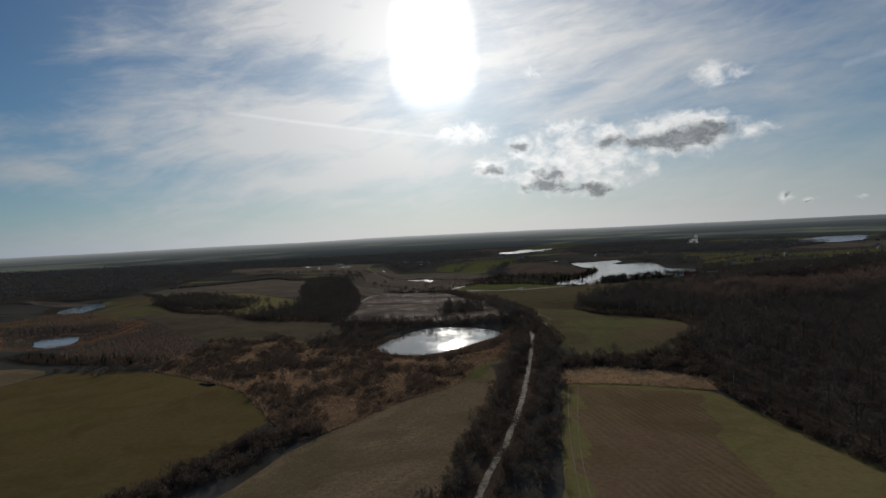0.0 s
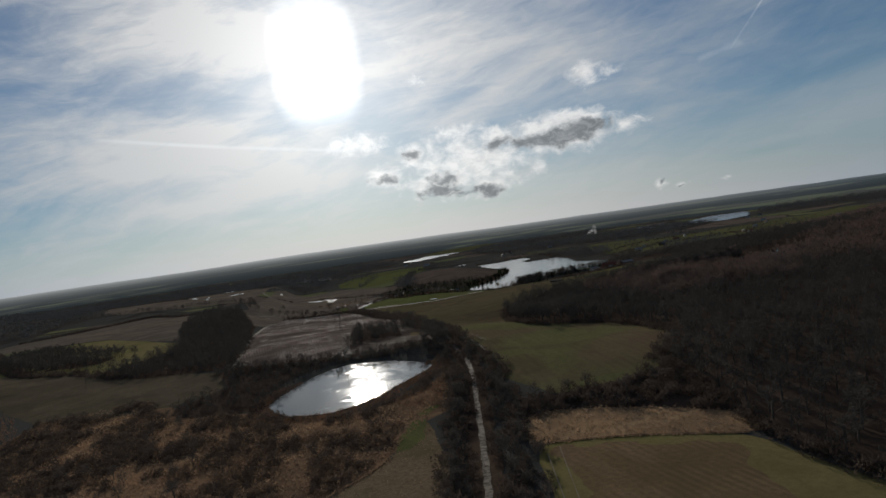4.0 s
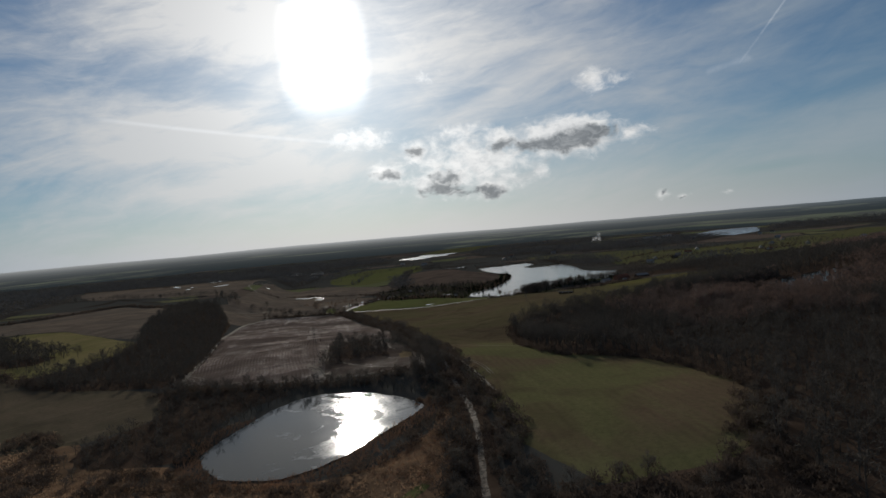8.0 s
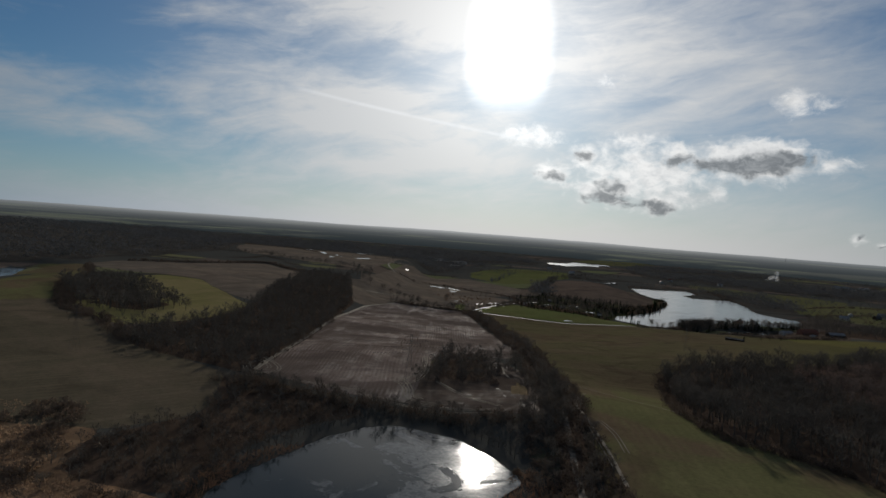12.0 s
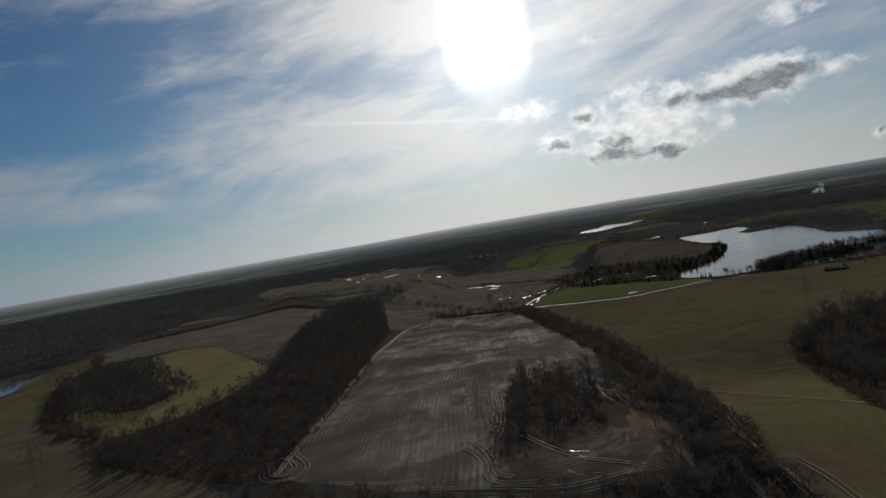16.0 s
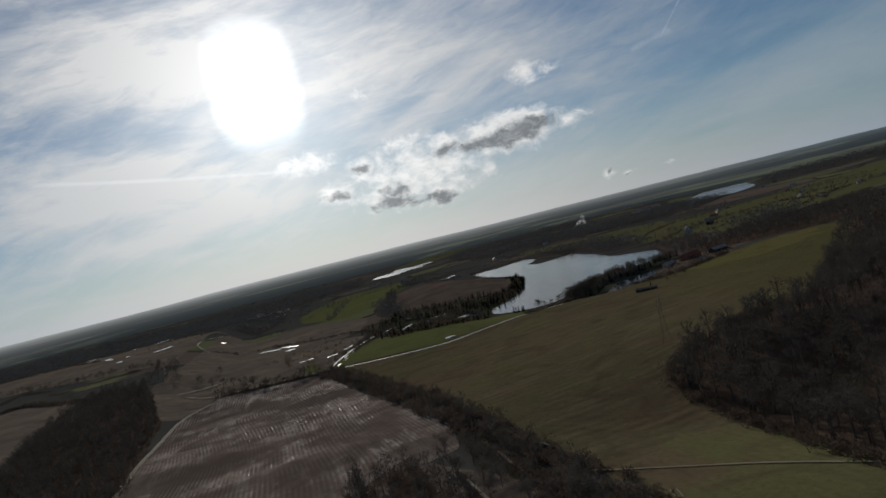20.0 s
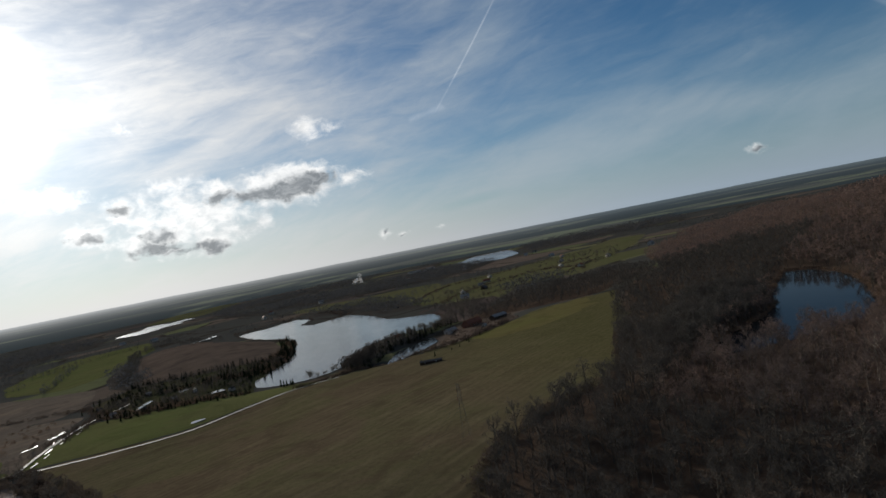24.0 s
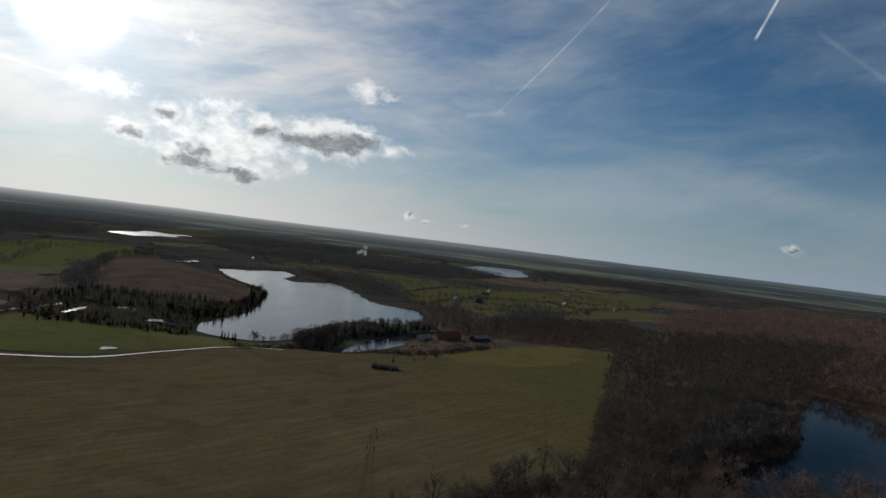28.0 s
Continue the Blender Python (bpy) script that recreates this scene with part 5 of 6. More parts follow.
plant_hedge([(66, 380), (100, 377), (128, 368), (150, 398), (186, 440)], 20.0, 0.8, 53)
land("wood_floor", [(63, 366), (66, 384), (128, 382), (150, 396), (146, 330), (137, 318), (112, 342), (84, 362)], WOODFLOOR, "brown leaf litter under the thick hedge", "wood floor", cell=7, lift=0.42, seed=33)
plant_hedge([(64, 372), (90, 366), (116, 350), (138, 330)], 18.0, 0.5, 50)
plant_hedge([(-58, 455), (-30, 432), (5, 430), (30, 455), (48, 490)], 8.0, 2.5, 54)
plant_hedge([(-270, 440), (-215, 425), (-180, 450)], 22.0, 2.2, 55)
plant_hedge([(-110, 200), (-91, 236), (-74, 267), (-62, 264)], 22.0, 0.36, 56)
plant_hedge([(142, 190), (137, 250), (134, 304), (148, 392)], 7.0, 1.0, 57)
plant_hedge([(187, 447), (189, 525), (175, 564), (145, 592), (139, 645), (149, 690), (156, 740), (164, 771), (190, 799), (240, 812), (300, 818), (400, 905)], 6.0, 1.4, 58)
x, y = scatter([(-84, 292), (-113, 343), (-150, 382), (-196, 424), (-200, 530), (-140, 548), (-110, 475), (-64, 466), (-52, 445), (0, 425), (20, 405), (2, 350), (-27, 318), (-60, 265)], 2.9, 61)
x, y = clumped(x, y, 22.0, -0.12, 3.0)
dark = np.random.default_rng(60).random(len(x)) < 0.25 + 0.45 * (y > 400 + 0.25 * x)
thicket("scrub", x[dark], y[dark], BUSHES, (DARKSHRUB,), "dense dark bushes on rough ground", "bushes", 60, 0.3, 1.6)
thicket("scrub", x[~dark], y[~dark], BUSHES, (SHRUB,), "scattered leafless bushes on rough ground", "bushes", 61, 0.22, 1.35)

TUFTS = [(*b, np.zeros(len(b[1]), int)) for b in (tuft_of(s + 30, 0.85, 9, 0.16) for s in range(5))]
REEDS = [(*b, np.zeros(len(b[1]), int)) for b in (tuft_of(s + 50, 2.6, 12, 0.17) for s in range(5))]
x, y = scatter([(-84, 292), (-113, 343), (-150, 382), (-196, 424), (-200, 530), (-140, 548), (-110, 475), (-64, 466), (-52, 447), (0, 428), (40, 430), (27, 393), (2, 350), (-27, 318), (-60, 265)], 2.0, 62)
thicket("grass_tufts", x, y, TUFTS, (TUFT,), "pale dead grass tufts on the scrubland", "grass", 62, 0.7, 2.0)
x, y = scatter([(58, 332), (63, 366), (84, 362), (112, 342), (136, 322), (138, 300), (127, 302), (88, 321)], 1.8, 63)
thicket("grass_tufts", x, y, TUFTS, (TUFT,), "tan dead grass strip beside the hedge", "grass", 63, 0.7, 2.0)
x, y = scatter([(-75, 430), (60, 420), (70, 520), (50, 560), (-60, 540), (-75, 480)], 1.9, 64, (POND_SHORE,), -1)
d = away(POND_SHORE, x, y)[0]
keep = (d < 11) & (y < 548 - 0.5 * np.abs(x))
thicket("reeds", x[keep], y[keep], REEDS, (REED,), "russet dead reeds round the pond", "reeds", 64, 0.7, 1.15)
x, y = scatter([(-540, 740), (-507, 850), (-330, 690), (-225, 555), (-190, 480), (-206, 433), (-300, 470), (-330, 540), (-420, 560)], 4.0, 65, (REED_SHORE, MERE_SHORE), 2)
thicket("reeds", x, y, REEDS, (REED,), "russet reed beds of the marsh", "reeds", 65, 0.9, 1.5)


def plant_field_hedge(line, wide, gap, seed):
    x, y = along(line, gap, wide, seed)
    thicket("hedge", x, y, BUSHES, (DARKSHRUB,), "overgrown leafless hedge between fields", "hedge", seed, 0.9, 2.1)


plant_field_hedge([(73, 600), (73, 650), (71, 700), (64, 800), (52, 920), (30, 1050), (4, 1165)], 26.0, 1.15, 71)
plant_field_hedge([(-112, 1210), (-60, 1190), (-20, 1178), (4, 1165)], 10.0, 2.0, 72)
plant_field_hedge([(30, 1260), (75, 1370), (60, 1480), (-60, 1560), (-170, 1620)], 16.0, 3.0, 73)
plant_field_hedge([(240, 1190), (280, 1175), (300, 1190)], 5.0, 2.0, 75)
plant_field_hedge([(285, 1175), (330, 1150), (400, 1120), (480, 1140)], 6.0, 2.0, 76)
plant_field_hedge([(-95, 600), (-40, 590), (20, 580), (60, 585)], 12.0, 1.6, 77)
plant_field_hedge([(600, 1850), (620, 2040), (560, 2080), (400, 2020)], 18.0, 4.0, 79)
plant_field_hedge([(650, 1540), (800, 1650), (1000, 1700), (1200, 1660)], 20.0, 3.5, 80)
plant_field_hedge([(720, 1500), (900, 1480), (1100, 1560)], 16.0, 3.5, 81)
plant_field_hedge([(700, 1720), (900, 1880), (1150, 1900)], 20.0, 4.0, 82)
plant_field_hedge([(940, 1450), (1020, 1560), (1060, 1700)], 12.0, 4.0, 83)
plant_field_hedge([(-540, 1230), (-455, 1308), (-388, 1425), (-300, 1330), (-222, 1238)], 12.0, 2.0, 96)
plant_field_hedge([(-742, 2206), (-560, 2100), (-440, 1940)], 20.0, 3.0, 97)
plant_field_hedge([(-330, 800), (-400, 900), (-476, 1040), (-545, 1142)], 9.0, 3.0, 84)
plant_field_hedge([(-430, 930), (-330, 795), (-250, 725), (-200, 680)], 15.0, 1.6, 85)
x, y = scatter([(42, 514), (50, 514), (50, 526), (44, 526)], 2.4, 96)
thicket("scrub", x, y, BUSHES, (SHRUB,), "dark bush on the pond's bank", "bushes", 96, 0.5, 1.1)
rng = np.random.default_rng(5)
for seed in range(86, 94):
    xs, ys = [], []
    for _ in range(19):
        cx, cy = rng.uniform(-200, 2300), rng.uniform(1900, 3700)
        if (150 < cx < 650 and cy > 2350) or (1150 < cx < 1950 and 1900 < cy < 3050):
            continue
        turn, half = rng.normal(0, 0.35) + (math.pi / 2 if rng.random() < 0.2 else 0), rng.uniform(70, 220)
        hx, hy = along([(cx - half * math.cos(turn), cy - half * math.sin(turn)), (cx, cy + rng.normal(0, 15)), (cx + half * math.cos(turn), cy + half * math.sin(turn))], 9.0, 14.0, seed)
        xs, ys = np.r_[xs, hx], np.r_[ys, hy]
    keep = np.ones(len(xs), bool)
    for lake in (LAKE_SHORE, WEST_SHORE, EAST_SHORE):
        keep &= away(lake, xs, ys)[0] > 40
    thicket("hedgerow", xs[keep], ys[keep], FAR, (BARK, FARTWIG), "distant dark hedgerows and copses between fields", "hedge", seed, 0.35, 0.95)
for line, wide, gap, seed in (([(-15, 130), (-2, 194), (10, 237), (20, 280), (31, 337), (42, 394), (52, 450), (57, 500), (57, 575)], 11.0, 2.6, 101),
                              ([(4, 120), (20, 194), (32, 237), (42, 280), (53, 337), (63, 394), (72, 450), (75, 500), (75, 600)], 15.0, 2.6, 102),
                              ([(73, 600), (73, 650), (71, 700), (64, 800), (52, 920), (30, 1050), (4, 1165)], 26.0, 2.8, 103)):
    x, y = along(line, gap, wide, seed)
    x, y = clumped(x, y, 22.0, 0.0, seed * 0.3)
    thicket("hedge_trees", x, y, NEAR, (BARK, TWIG), "young leafless trees grown out of the hedge", "hedge", seed, 0.28, 0.62)
LAKESIDE = [(293, 1177), (298, 1212), (340, 1250), (420, 1292), (500, 1300), (505, 1275), (440, 1258), (372, 1232), (330, 1182), (318, 1165)]
x, y = scatter(LAKESIDE, 7.5, 110, (SMALL_SHORE, LAKE_SHORE), 1)
thicket("wood", x, y, NEAR, (BARK, TWIG), "dense dark clump of trees on the lake's shore", "wood", 110, 0.5, 1.0)
x, y = scatter(LAKESIDE, 9.0, 111, (SMALL_SHORE, LAKE_SHORE), 1)
thicket("spruce_belt", x, y, FIRS, (BARK, NEEDLE), "dark spruces among the lakeside trees", "spruces", 111, 0.4, 1.1)
x, y = scatter([(380, 1128), (420, 1200), (470, 1236), (535, 1205), (500, 1140), (440, 1122)], 6.5, 112)
thicket("scrub", x, y, BUSHES, (DARKSHRUB,), "dark bushes round the farmyard", "bushes", 112, 0.4, 1.1)
line = [(x, y) for x, y in TARN_SHORE] + [TARN_SHORE[0]]
x, y = along(line, 1.6, 8.0, 113)
keep = away(TARN_SHORE, x, y)[0] > 0.3
thicket("scrub", x[keep], y[keep], BUSHES, (SHRUB,), "dark bushes overhanging the woodland lake", "bushes", 113, 0.6, 1.6)
x, y = scatter([(666, 1345), (720, 1506), (640, 1600), (700, 1800), (872, 1948), (1395, 1967), (1300, 1640), (1023, 1511), (778, 1411)], 22.0, 114)
x, y = clumped(x, y, 120.0, 0.12, 4.0)
thicket("hedgerow", x, y, FAR, (BARK, TWIG), "dark copses among the olive pastures", "hedge", 114, 0.3, 0.8)
# added dense stand in darker twigs, imitates the shade on this bank
x, y = scatter([(335, 795), (385, 803), (425, 806), (470, 822), (500, 842), (520, 880), (490, 905), (430, 875), (370, 840)], 5.6, 115, TARN_HOLE, 1)
thicket("wood", x, y, NEAR, (BARK, DARKTWIG), "denser bare trees on the woodland lake's bank, darkened for shade", "wood", 115, 0.8, 1.35)
x, y = scatter([(-95, 130), (-79, 205), (-62, 256), (-47, 281), (-27, 314), (2, 345), (27, 393), (27, 330), (14, 250), (0, 200), (-10, 130)], 1.7, 116)
thicket("stubble_clods", x, y, TUFTS, (TUFT,), "brown stubble tufts across the field", "stubble", 116, 0.3, 0.75)
x, y = scatter([(-70, 1400), (20, 1470), (60, 1400), (28, 1275), (-20, 1200)], 17.0, 117)
thicket("scrub", x, y, BUSHES, (SHRUB,), "bushes in the wet corner by the gravel road", "bushes", 117, 0.6, 1.8)
for line in ([(-200, 421), (-162, 389), (-113, 342), (-84, 291), (-64, 260)], [(-63, 260), (-47, 282), (-27, 315), (2, 346), (12, 386), (28, 410)], [(58, 331), (88, 320), (127, 301)]):
    x, y = along(line, 0.7, 4.5, 118)
    thicket("grass_tufts", x, y, TUFTS, (TUFT,), "pale dead grass along the ditch", "grass", 118, 0.6, 1.6)
x, y = scatter([(296, 1180), (300, 1212), (345, 1248), (356, 1236), (325, 1188)], 5.0, 119, (SMALL_SHORE, LAKE_SHORE), 1)
thicket("wood", x, y, NEAR, (BARK, ALDER), "tall dark tree clump at the lake's corner", "wood", 119, 0.9, 1.3)
DARK_BELT = [(-356, 505), (-300, 462), (-232, 440), (-215, 455), (-290, 485), (-345, 522)]
x, y = scatter(DARK_BELT, 10.0, 120)
thicket("spruce_belt", x, y, FIRS, (BARK, NEEDLE), "low dark conifer belt beside the marsh", "spruces", 120, 0.3, 0.6)
x, y = scatter(DARK_BELT, 3.2, 121)
thicket("scrub", x, y, BUSHES, (DARKSHRUB,), "leafless bushes among low conifers", "bushes", 121, 0.5, 1.3)
x, y = along([(-2, 1180), (22, 1262), (56, 1345), (100, 1405)], 4.5, 16.0, 122)
thicket("hedge", x, y, NEAR, (BARK, TWIG), "bare trees and bushes along the gravel lane", "hedge", 122, 0.22, 0.6)
x, y = scatter([(72, 1372), (104, 1300), (150, 1268), (214, 1250), (216, 1330), (170, 1400), (100, 1440)], 9.0, 123, tuple(p for p in GARDEN_PONDS), 2)
thicket("shrubbery", x, y, NEAR, (BARK, TWIG), "bare garden trees among the huts", "bushes", 123, 0.22, 0.55)

line = [(-60, 470), (-57, 500), (-46, 530), (-34, 553), (-18, 569), (6, 571), (28, 562), (46, 540)]
x, y = along(line, 2.6, 5.0, 130)
thicket("wood", x, y, NEAR, (BARK, DARKTWIG), "dark bare trees leaning over the pond's far bank", "wood", 130, 0.3, 0.62)
x, y = along(LAKE_SHORE + LAKE_SHORE[:1], 5.0, 9.0, 131)
keep = (away(LAKE_SHORE, x, y)[0] > 0.5) & ((y > 1400) | (x > 520))
thicket("scrub", x[keep], y[keep], BUSHES, (DARKSHRUB,), "dark bushes and reeds along the lake's bank", "bushes", 131, 0.6, 1.5)
x, y = scatter([(505, 1325), (560, 1385), (610, 1480), (650, 1500), (640, 1400), (560, 1310)], 11.0, 132, (LAKE_SHORE,), 2)
thicket("wood", x, y, NEAR, (BARK, TWIG), "bare waterside trees at the lake's end", "wood", 132, 0.6, 1.2)

x, y = scatter([(84, 1385), (140, 1300), (214, 1258), (286, 1345), (310, 1435), (181, 1498), (100, 1500)], 8.5, 140, tuple(p for p in GARDEN_PONDS) + (LAKE_SHORE,), 3)
x, y = clumped(x, y, 26.0, -0.15, 2.0)
thicket("wood", x, y, NEAR, (BARK, TWIG), "bare trees between the allotment gardens", "wood", 140, 0.35, 0.75)
x, y = scatter([(84, 1385), (140, 1300), (214, 1258), (286, 1345), (310, 1435), (181, 1498), (100, 1500)], 10.0, 141, tuple(p for p in GARDEN_PONDS) + (LAKE_SHORE,), 3)
x, y = clumped(x, y, 30.0, -0.1, 5.0)
thicket("spruce_belt", x, y, FIRS, (BARK, NEEDLE), "dark spruces between the allotment gardens", "spruces", 141, 0.35, 0.8)
x, y = along([(128, 1540), (181, 1506), (238, 1476), (296, 1440), (340, 1500)], 3.2, 16.0, 142)
thicket("spruce_belt", x, y, FIRS, (BARK, NEEDLE), "dense row of spruces below the brown hill", "spruces", 142, 0.45, 0.9)
for line, wide, gap, seed in (([(128, 1600), (176, 1850), (214, 2090), (330, 2340)], 26.0, 3.5, 143), ([(-590, 1715), (-403, 1600), (-222, 1498), (-200, 1330)], 34.0, 4.0, 155), ([(-330, 1860), (-180, 1830), (-60, 1760)], 10.0, 12.0, 156), ([(327, 2189), (320, 2040), (368, 1985)], 40.0, 4.0, 144),
                              ([(20, 2140), (140, 2250), (300, 2330), (460, 2420)], 26.0, 7.0, 145), ([(620, 1522), (640, 1400), (656, 1252)], 24.0, 4.0, 146),
                              ([(800, 1690), (860, 1630), (919, 1561)], 16.0, 6.0, 147), ([(1072, 1989), (1273, 1846), (1423, 1776)], 20.0, 7.0, 148),
                              ([(640, 1600), (720, 1640), (900, 1700)], 14.0, 7.0, 149), ([(980, 1470), (1180, 1560), (1400, 1640)], 20.0, 7.0, 150)):
    x, y = along(line, gap, wide, seed)
    thicket("hedgerow", x, y, NEAR if seed in (143, 144, 146, 155) else MID, (BARK, DARKTWIG), "row of dark bare trees between fields", "hedge", seed, 0.4, 0.9)
x, y = along([(60, 555), (64, 600), (68, 640), (72, 690)], 2.2, 9.0, 151)
thicket("hedge_trees", x, y, NEAR, (BARK, DARKTWIG), "bare trees closing over the end of the track", "hedge", 151, 0.4, 0.75)

x, y = along([(-118, 1216), (-60, 1194), (-20, 1182), (0, 1172)], 4.0, 10.0, 152)
thicket("hedge_trees", x, y, NEAR, (BARK, DARKTWIG), "row of bare trees at the ploughed field's far end", "hedge", 152, 0.4, 0.85)
BANK = [(8, 440), (46, 468), (54, 500), (60, 524), (64, 500), (57, 452), (40, 404), (20, 418)]
x, y = scatter(BANK, 1.7, 153, (POND_SHORE,), 1)
thicket("reeds", x, y, REEDS, (REED,), "russet dead grass between pond and track", "reeds", 153, 0.4, 0.8)
x, y = scatter(BANK, 5.5, 154, (POND_SHORE,), 2)
thicket("scrub", x, y, BUSHES, (SHRUB,), "reddish bushes between pond and track", "bushes", 154, 0.4, 1.1)

# ---- single trees ----


def tree_thing(name, made, bark, leaf, label, category, group=""):
    wv, wt, tv, tt = made
    ob = tagged(new(name), label, category, group)
    for kind, v, f, mat in (("trunk", wv, wt, bark), ("crown", tv, tt, leaf)):
        new(kind, mesh_of(kind, v, f, (mat,))).parent = ob
    return ob


def plant(models, x, y, seed, low=0.8, high=1.2):
    rng = np.random.default_rng(seed)
    for px, py in zip(x, y):
        m, s = models[rng.integers(len(models))], rng.uniform(low, high)
        one = copy_thing(m, pose(px, py, height(px, py), 0, 0, rng.uniform(0, 360)))
        one.scale = (s, s, s * rng.uniform(0.9, 1.1))


def drop(models):
    for m in models:
        for o in (*m.children_recursive, m):
            bpy.data.objects.remove(o)


tall = [tree_thing("bare_tree", bare_tree(200 + s, 12.0, 9, 5, 560, 0.10, 3, 0.40), BARK, TWIG, "leafless broad tree with dark fine twigs", "tree", "hedgerow trees") for s in range(5)]
plant(tall, *along([(-15, 130), (-2, 194), (10, 237), (20, 280), (31, 337), (42, 394), (52, 450), (57, 505), (56, 540)], 12.0, 8.0, 1), 1, 0.45, 0.8)
plant(tall, *along([(4, 120), (20, 194), (32, 237), (42, 280), (53, 337), (63, 394), (71, 450), (74, 510), (75, 600)], 12.0, 8.0, 2), 2, 0.45, 0.8)
plant(tall, *along([(73, 600), (73, 650), (71, 700), (64, 800), (52, 920), (30, 1050), (6, 1155)], 15.0, 12.0, 3), 3, 0.55, 0.9)
plant(tall, *along([(-95, 600), (-40, 588), (20, 578), (55, 570)], 6.0, 14.0, 4), 4, 0.6, 1.0)
plant(tall, *along([(40, 560), (62, 590), (60, 640), (50, 700), (46, 760)], 7.0, 16.0, 5), 5, 0.6, 1.0)
plant(tall, *along([(66, 380), (100, 377), (128, 368), (150, 395), (186, 440)], 10.0, 10.0, 6), 6, 0.4, 0.75)
plant(tall, *along([(-190, 1340), (-117, 1290), (-62, 1185), (-20, 1175)], 14.0, 14.0, 7), 7, 0.8, 1.2)
plant(tall, *along([(262, 1210), (271, 1208), (288, 1211), (300, 1204), (312, 1200)], 6.0, 5.0, 8), 8, 0.8, 1.15)
plant(tall, *along([(310, 1218), (326, 1214), (345, 1230), (360, 1250)], 6.0, 14.0, 9), 9, 1.0, 1.4)
plant(tall, *scatter([(370, 1240), (430, 1275), (500, 1280), (505, 1320), (420, 1340), (370, 1300)], 17.0, 10), 10, 0.7, 1.1)
plant(tall, *scatter([(640, 1500), (760, 1700), (1100, 1780), (1250, 1600), (900, 1440)], 75.0, 11), 11, 0.8, 1.3)
plant(tall, np.array([-229.0, -39.0, -181.0, -133.0]), np.array([806.0, 1282.0, 1364.0, 1393.0]), 12, 0.95, 1.2)
plant(tall, *scatter([(-150, 385), (-120, 465), (-60, 470), (-70, 300), (-110, 340)], 17.0, 13), 13, 0.35, 0.65)
drop(tall)
birch = [tree_thing("birch", bare_tree(300 + s, 15.0, 8, 3, 170, 0.12, 4, 0.26, 0.35), BIRCH, REDTWIG, "pale-barked birch standing in the brown wood", "tree", "pale birches") for s in range(3)]
plant(birch, *scatter([(290, 664), (326, 676), (334, 694), (300, 692)], 5.5, 21), 21, 1.3, 1.65)
plant(birch, *scatter([(165, 610), (205, 590), (225, 640), (190, 690)], 15.0, 22), 22, 0.8, 1.0)
plant(birch, *scatter([(730, 800), (830, 820), (840, 860), (750, 850)], 14.0, 23), 23, 0.9, 1.15)
drop(birch)
spruce = [tree_thing("spruce", conifer(400 + s, 11.0, 9, 9, 0.19), BARK, NEEDLE, "dark green spruce beside the lakeside gardens", "tree", "lakeside spruces") for s in range(4)]
plant(spruce, *along([(77, 1367), (103, 1303), (150, 1270), (205, 1250)], 6.0, 26.0, 31), 31, 0.4, 0.8)
plant(spruce, *along([(147, 1420), (190, 1395), (259, 1362), (300, 1410), (335, 1480), (372, 1580), (390, 1660)], 5.0, 22.0, 32), 32, 0.6, 1.15)
plant(spruce, *scatter([(350, 1240), (430, 1262), (500, 1270), (500, 1300), (400, 1330)], 15.0, 33), 33, 0.5, 1.0)
plant(spruce, *along([(240, 1236), (246, 1232), (252, 1230)], 5.0, 4.0, 34), 34, 0.6, 0.9)
plant(spruce, *scatter([(60, 1400), (140, 1430), (160, 1500), (90, 1520)], 16.0, 35), 35, 0.5, 0.8)
plant(spruce, *along([(330, 1080), (380, 1095), (430, 1125)], 14.0, 6.0, 38), 38, 0.3, 0.55)
drop(spruce)

for poly, gap, seed in (([(70, 1375), (100, 1296), (150, 1262), (210, 1244), (216, 1262), (160, 1292), (112, 1335), (84, 1400)], 7.0, 91),
                        ([(140, 1425), (188, 1388), (259, 1350), (310, 1405), (345, 1480), (395, 1600), (400, 1690), (370, 1600), (320, 1500), (250, 1400), (190, 1420)], 9.0, 92)):
    x, y = scatter(poly, gap, seed)
    thicket("shrubbery", x, y, BUSHES, (SHRUB,), "dark leafless bushes among the lakeside spruces", "bushes", seed, 0.9, 2.0)
    x, y = scatter(poly, gap * 0.9, seed + 5)
    thicket("spruce_belt", x, y, FIRS, (BARK, NEEDLE), "dense dark belt of spruces at the lake", "spruces", seed + 5, 0.3, 0.68)

# ---- buildings ----


def box(bm, lo, hi):
    m = Matrix.Translation([(a + b) / 2 for a, b in zip(lo, hi)]) @ Matrix.Diagonal((*[b - a for a, b in zip(lo, hi)], 1))
    bmesh.ops.create_cube(bm, size=1, matrix=m)


def one_box(lo, hi):
    bm = bmesh.new()
    box(bm, lo, hi)
    return bm


def gable(half_l, half_w, eave, top, thick):
    """A pitched roof of two thick slopes that overhangs the walls."""
    bm = bmesh.new()
    for s in (-1, 1):
        a = [bm.verts.new((x, s * (half_w + 0.4), eave - 0.15)) for x in (-half_l - 0.4, half_l + 0.4)]
        b = [bm.verts.new((x, 0, top)) for x in (-half_l - 0.4, half_l + 0.4)]
        c = [bm.verts.new(v.co + Vector((0, 0, thick))) for v in (*a, *b)]
        a0, a1, b0, b1, (c0, c1, d0, d1) = *a, *b, c
        for q in ((a0, a1, b1, b0), (c0, c1, d1, d0), (a0, a1, c1, c0), (b0, b1, d1, d0), (a0, b0, d0, c0), (a1, b1, d1, c1)):
            bm.faces.new(q)
    bmesh.ops.recalc_face_normals(bm, faces=bm.faces)
    return bm


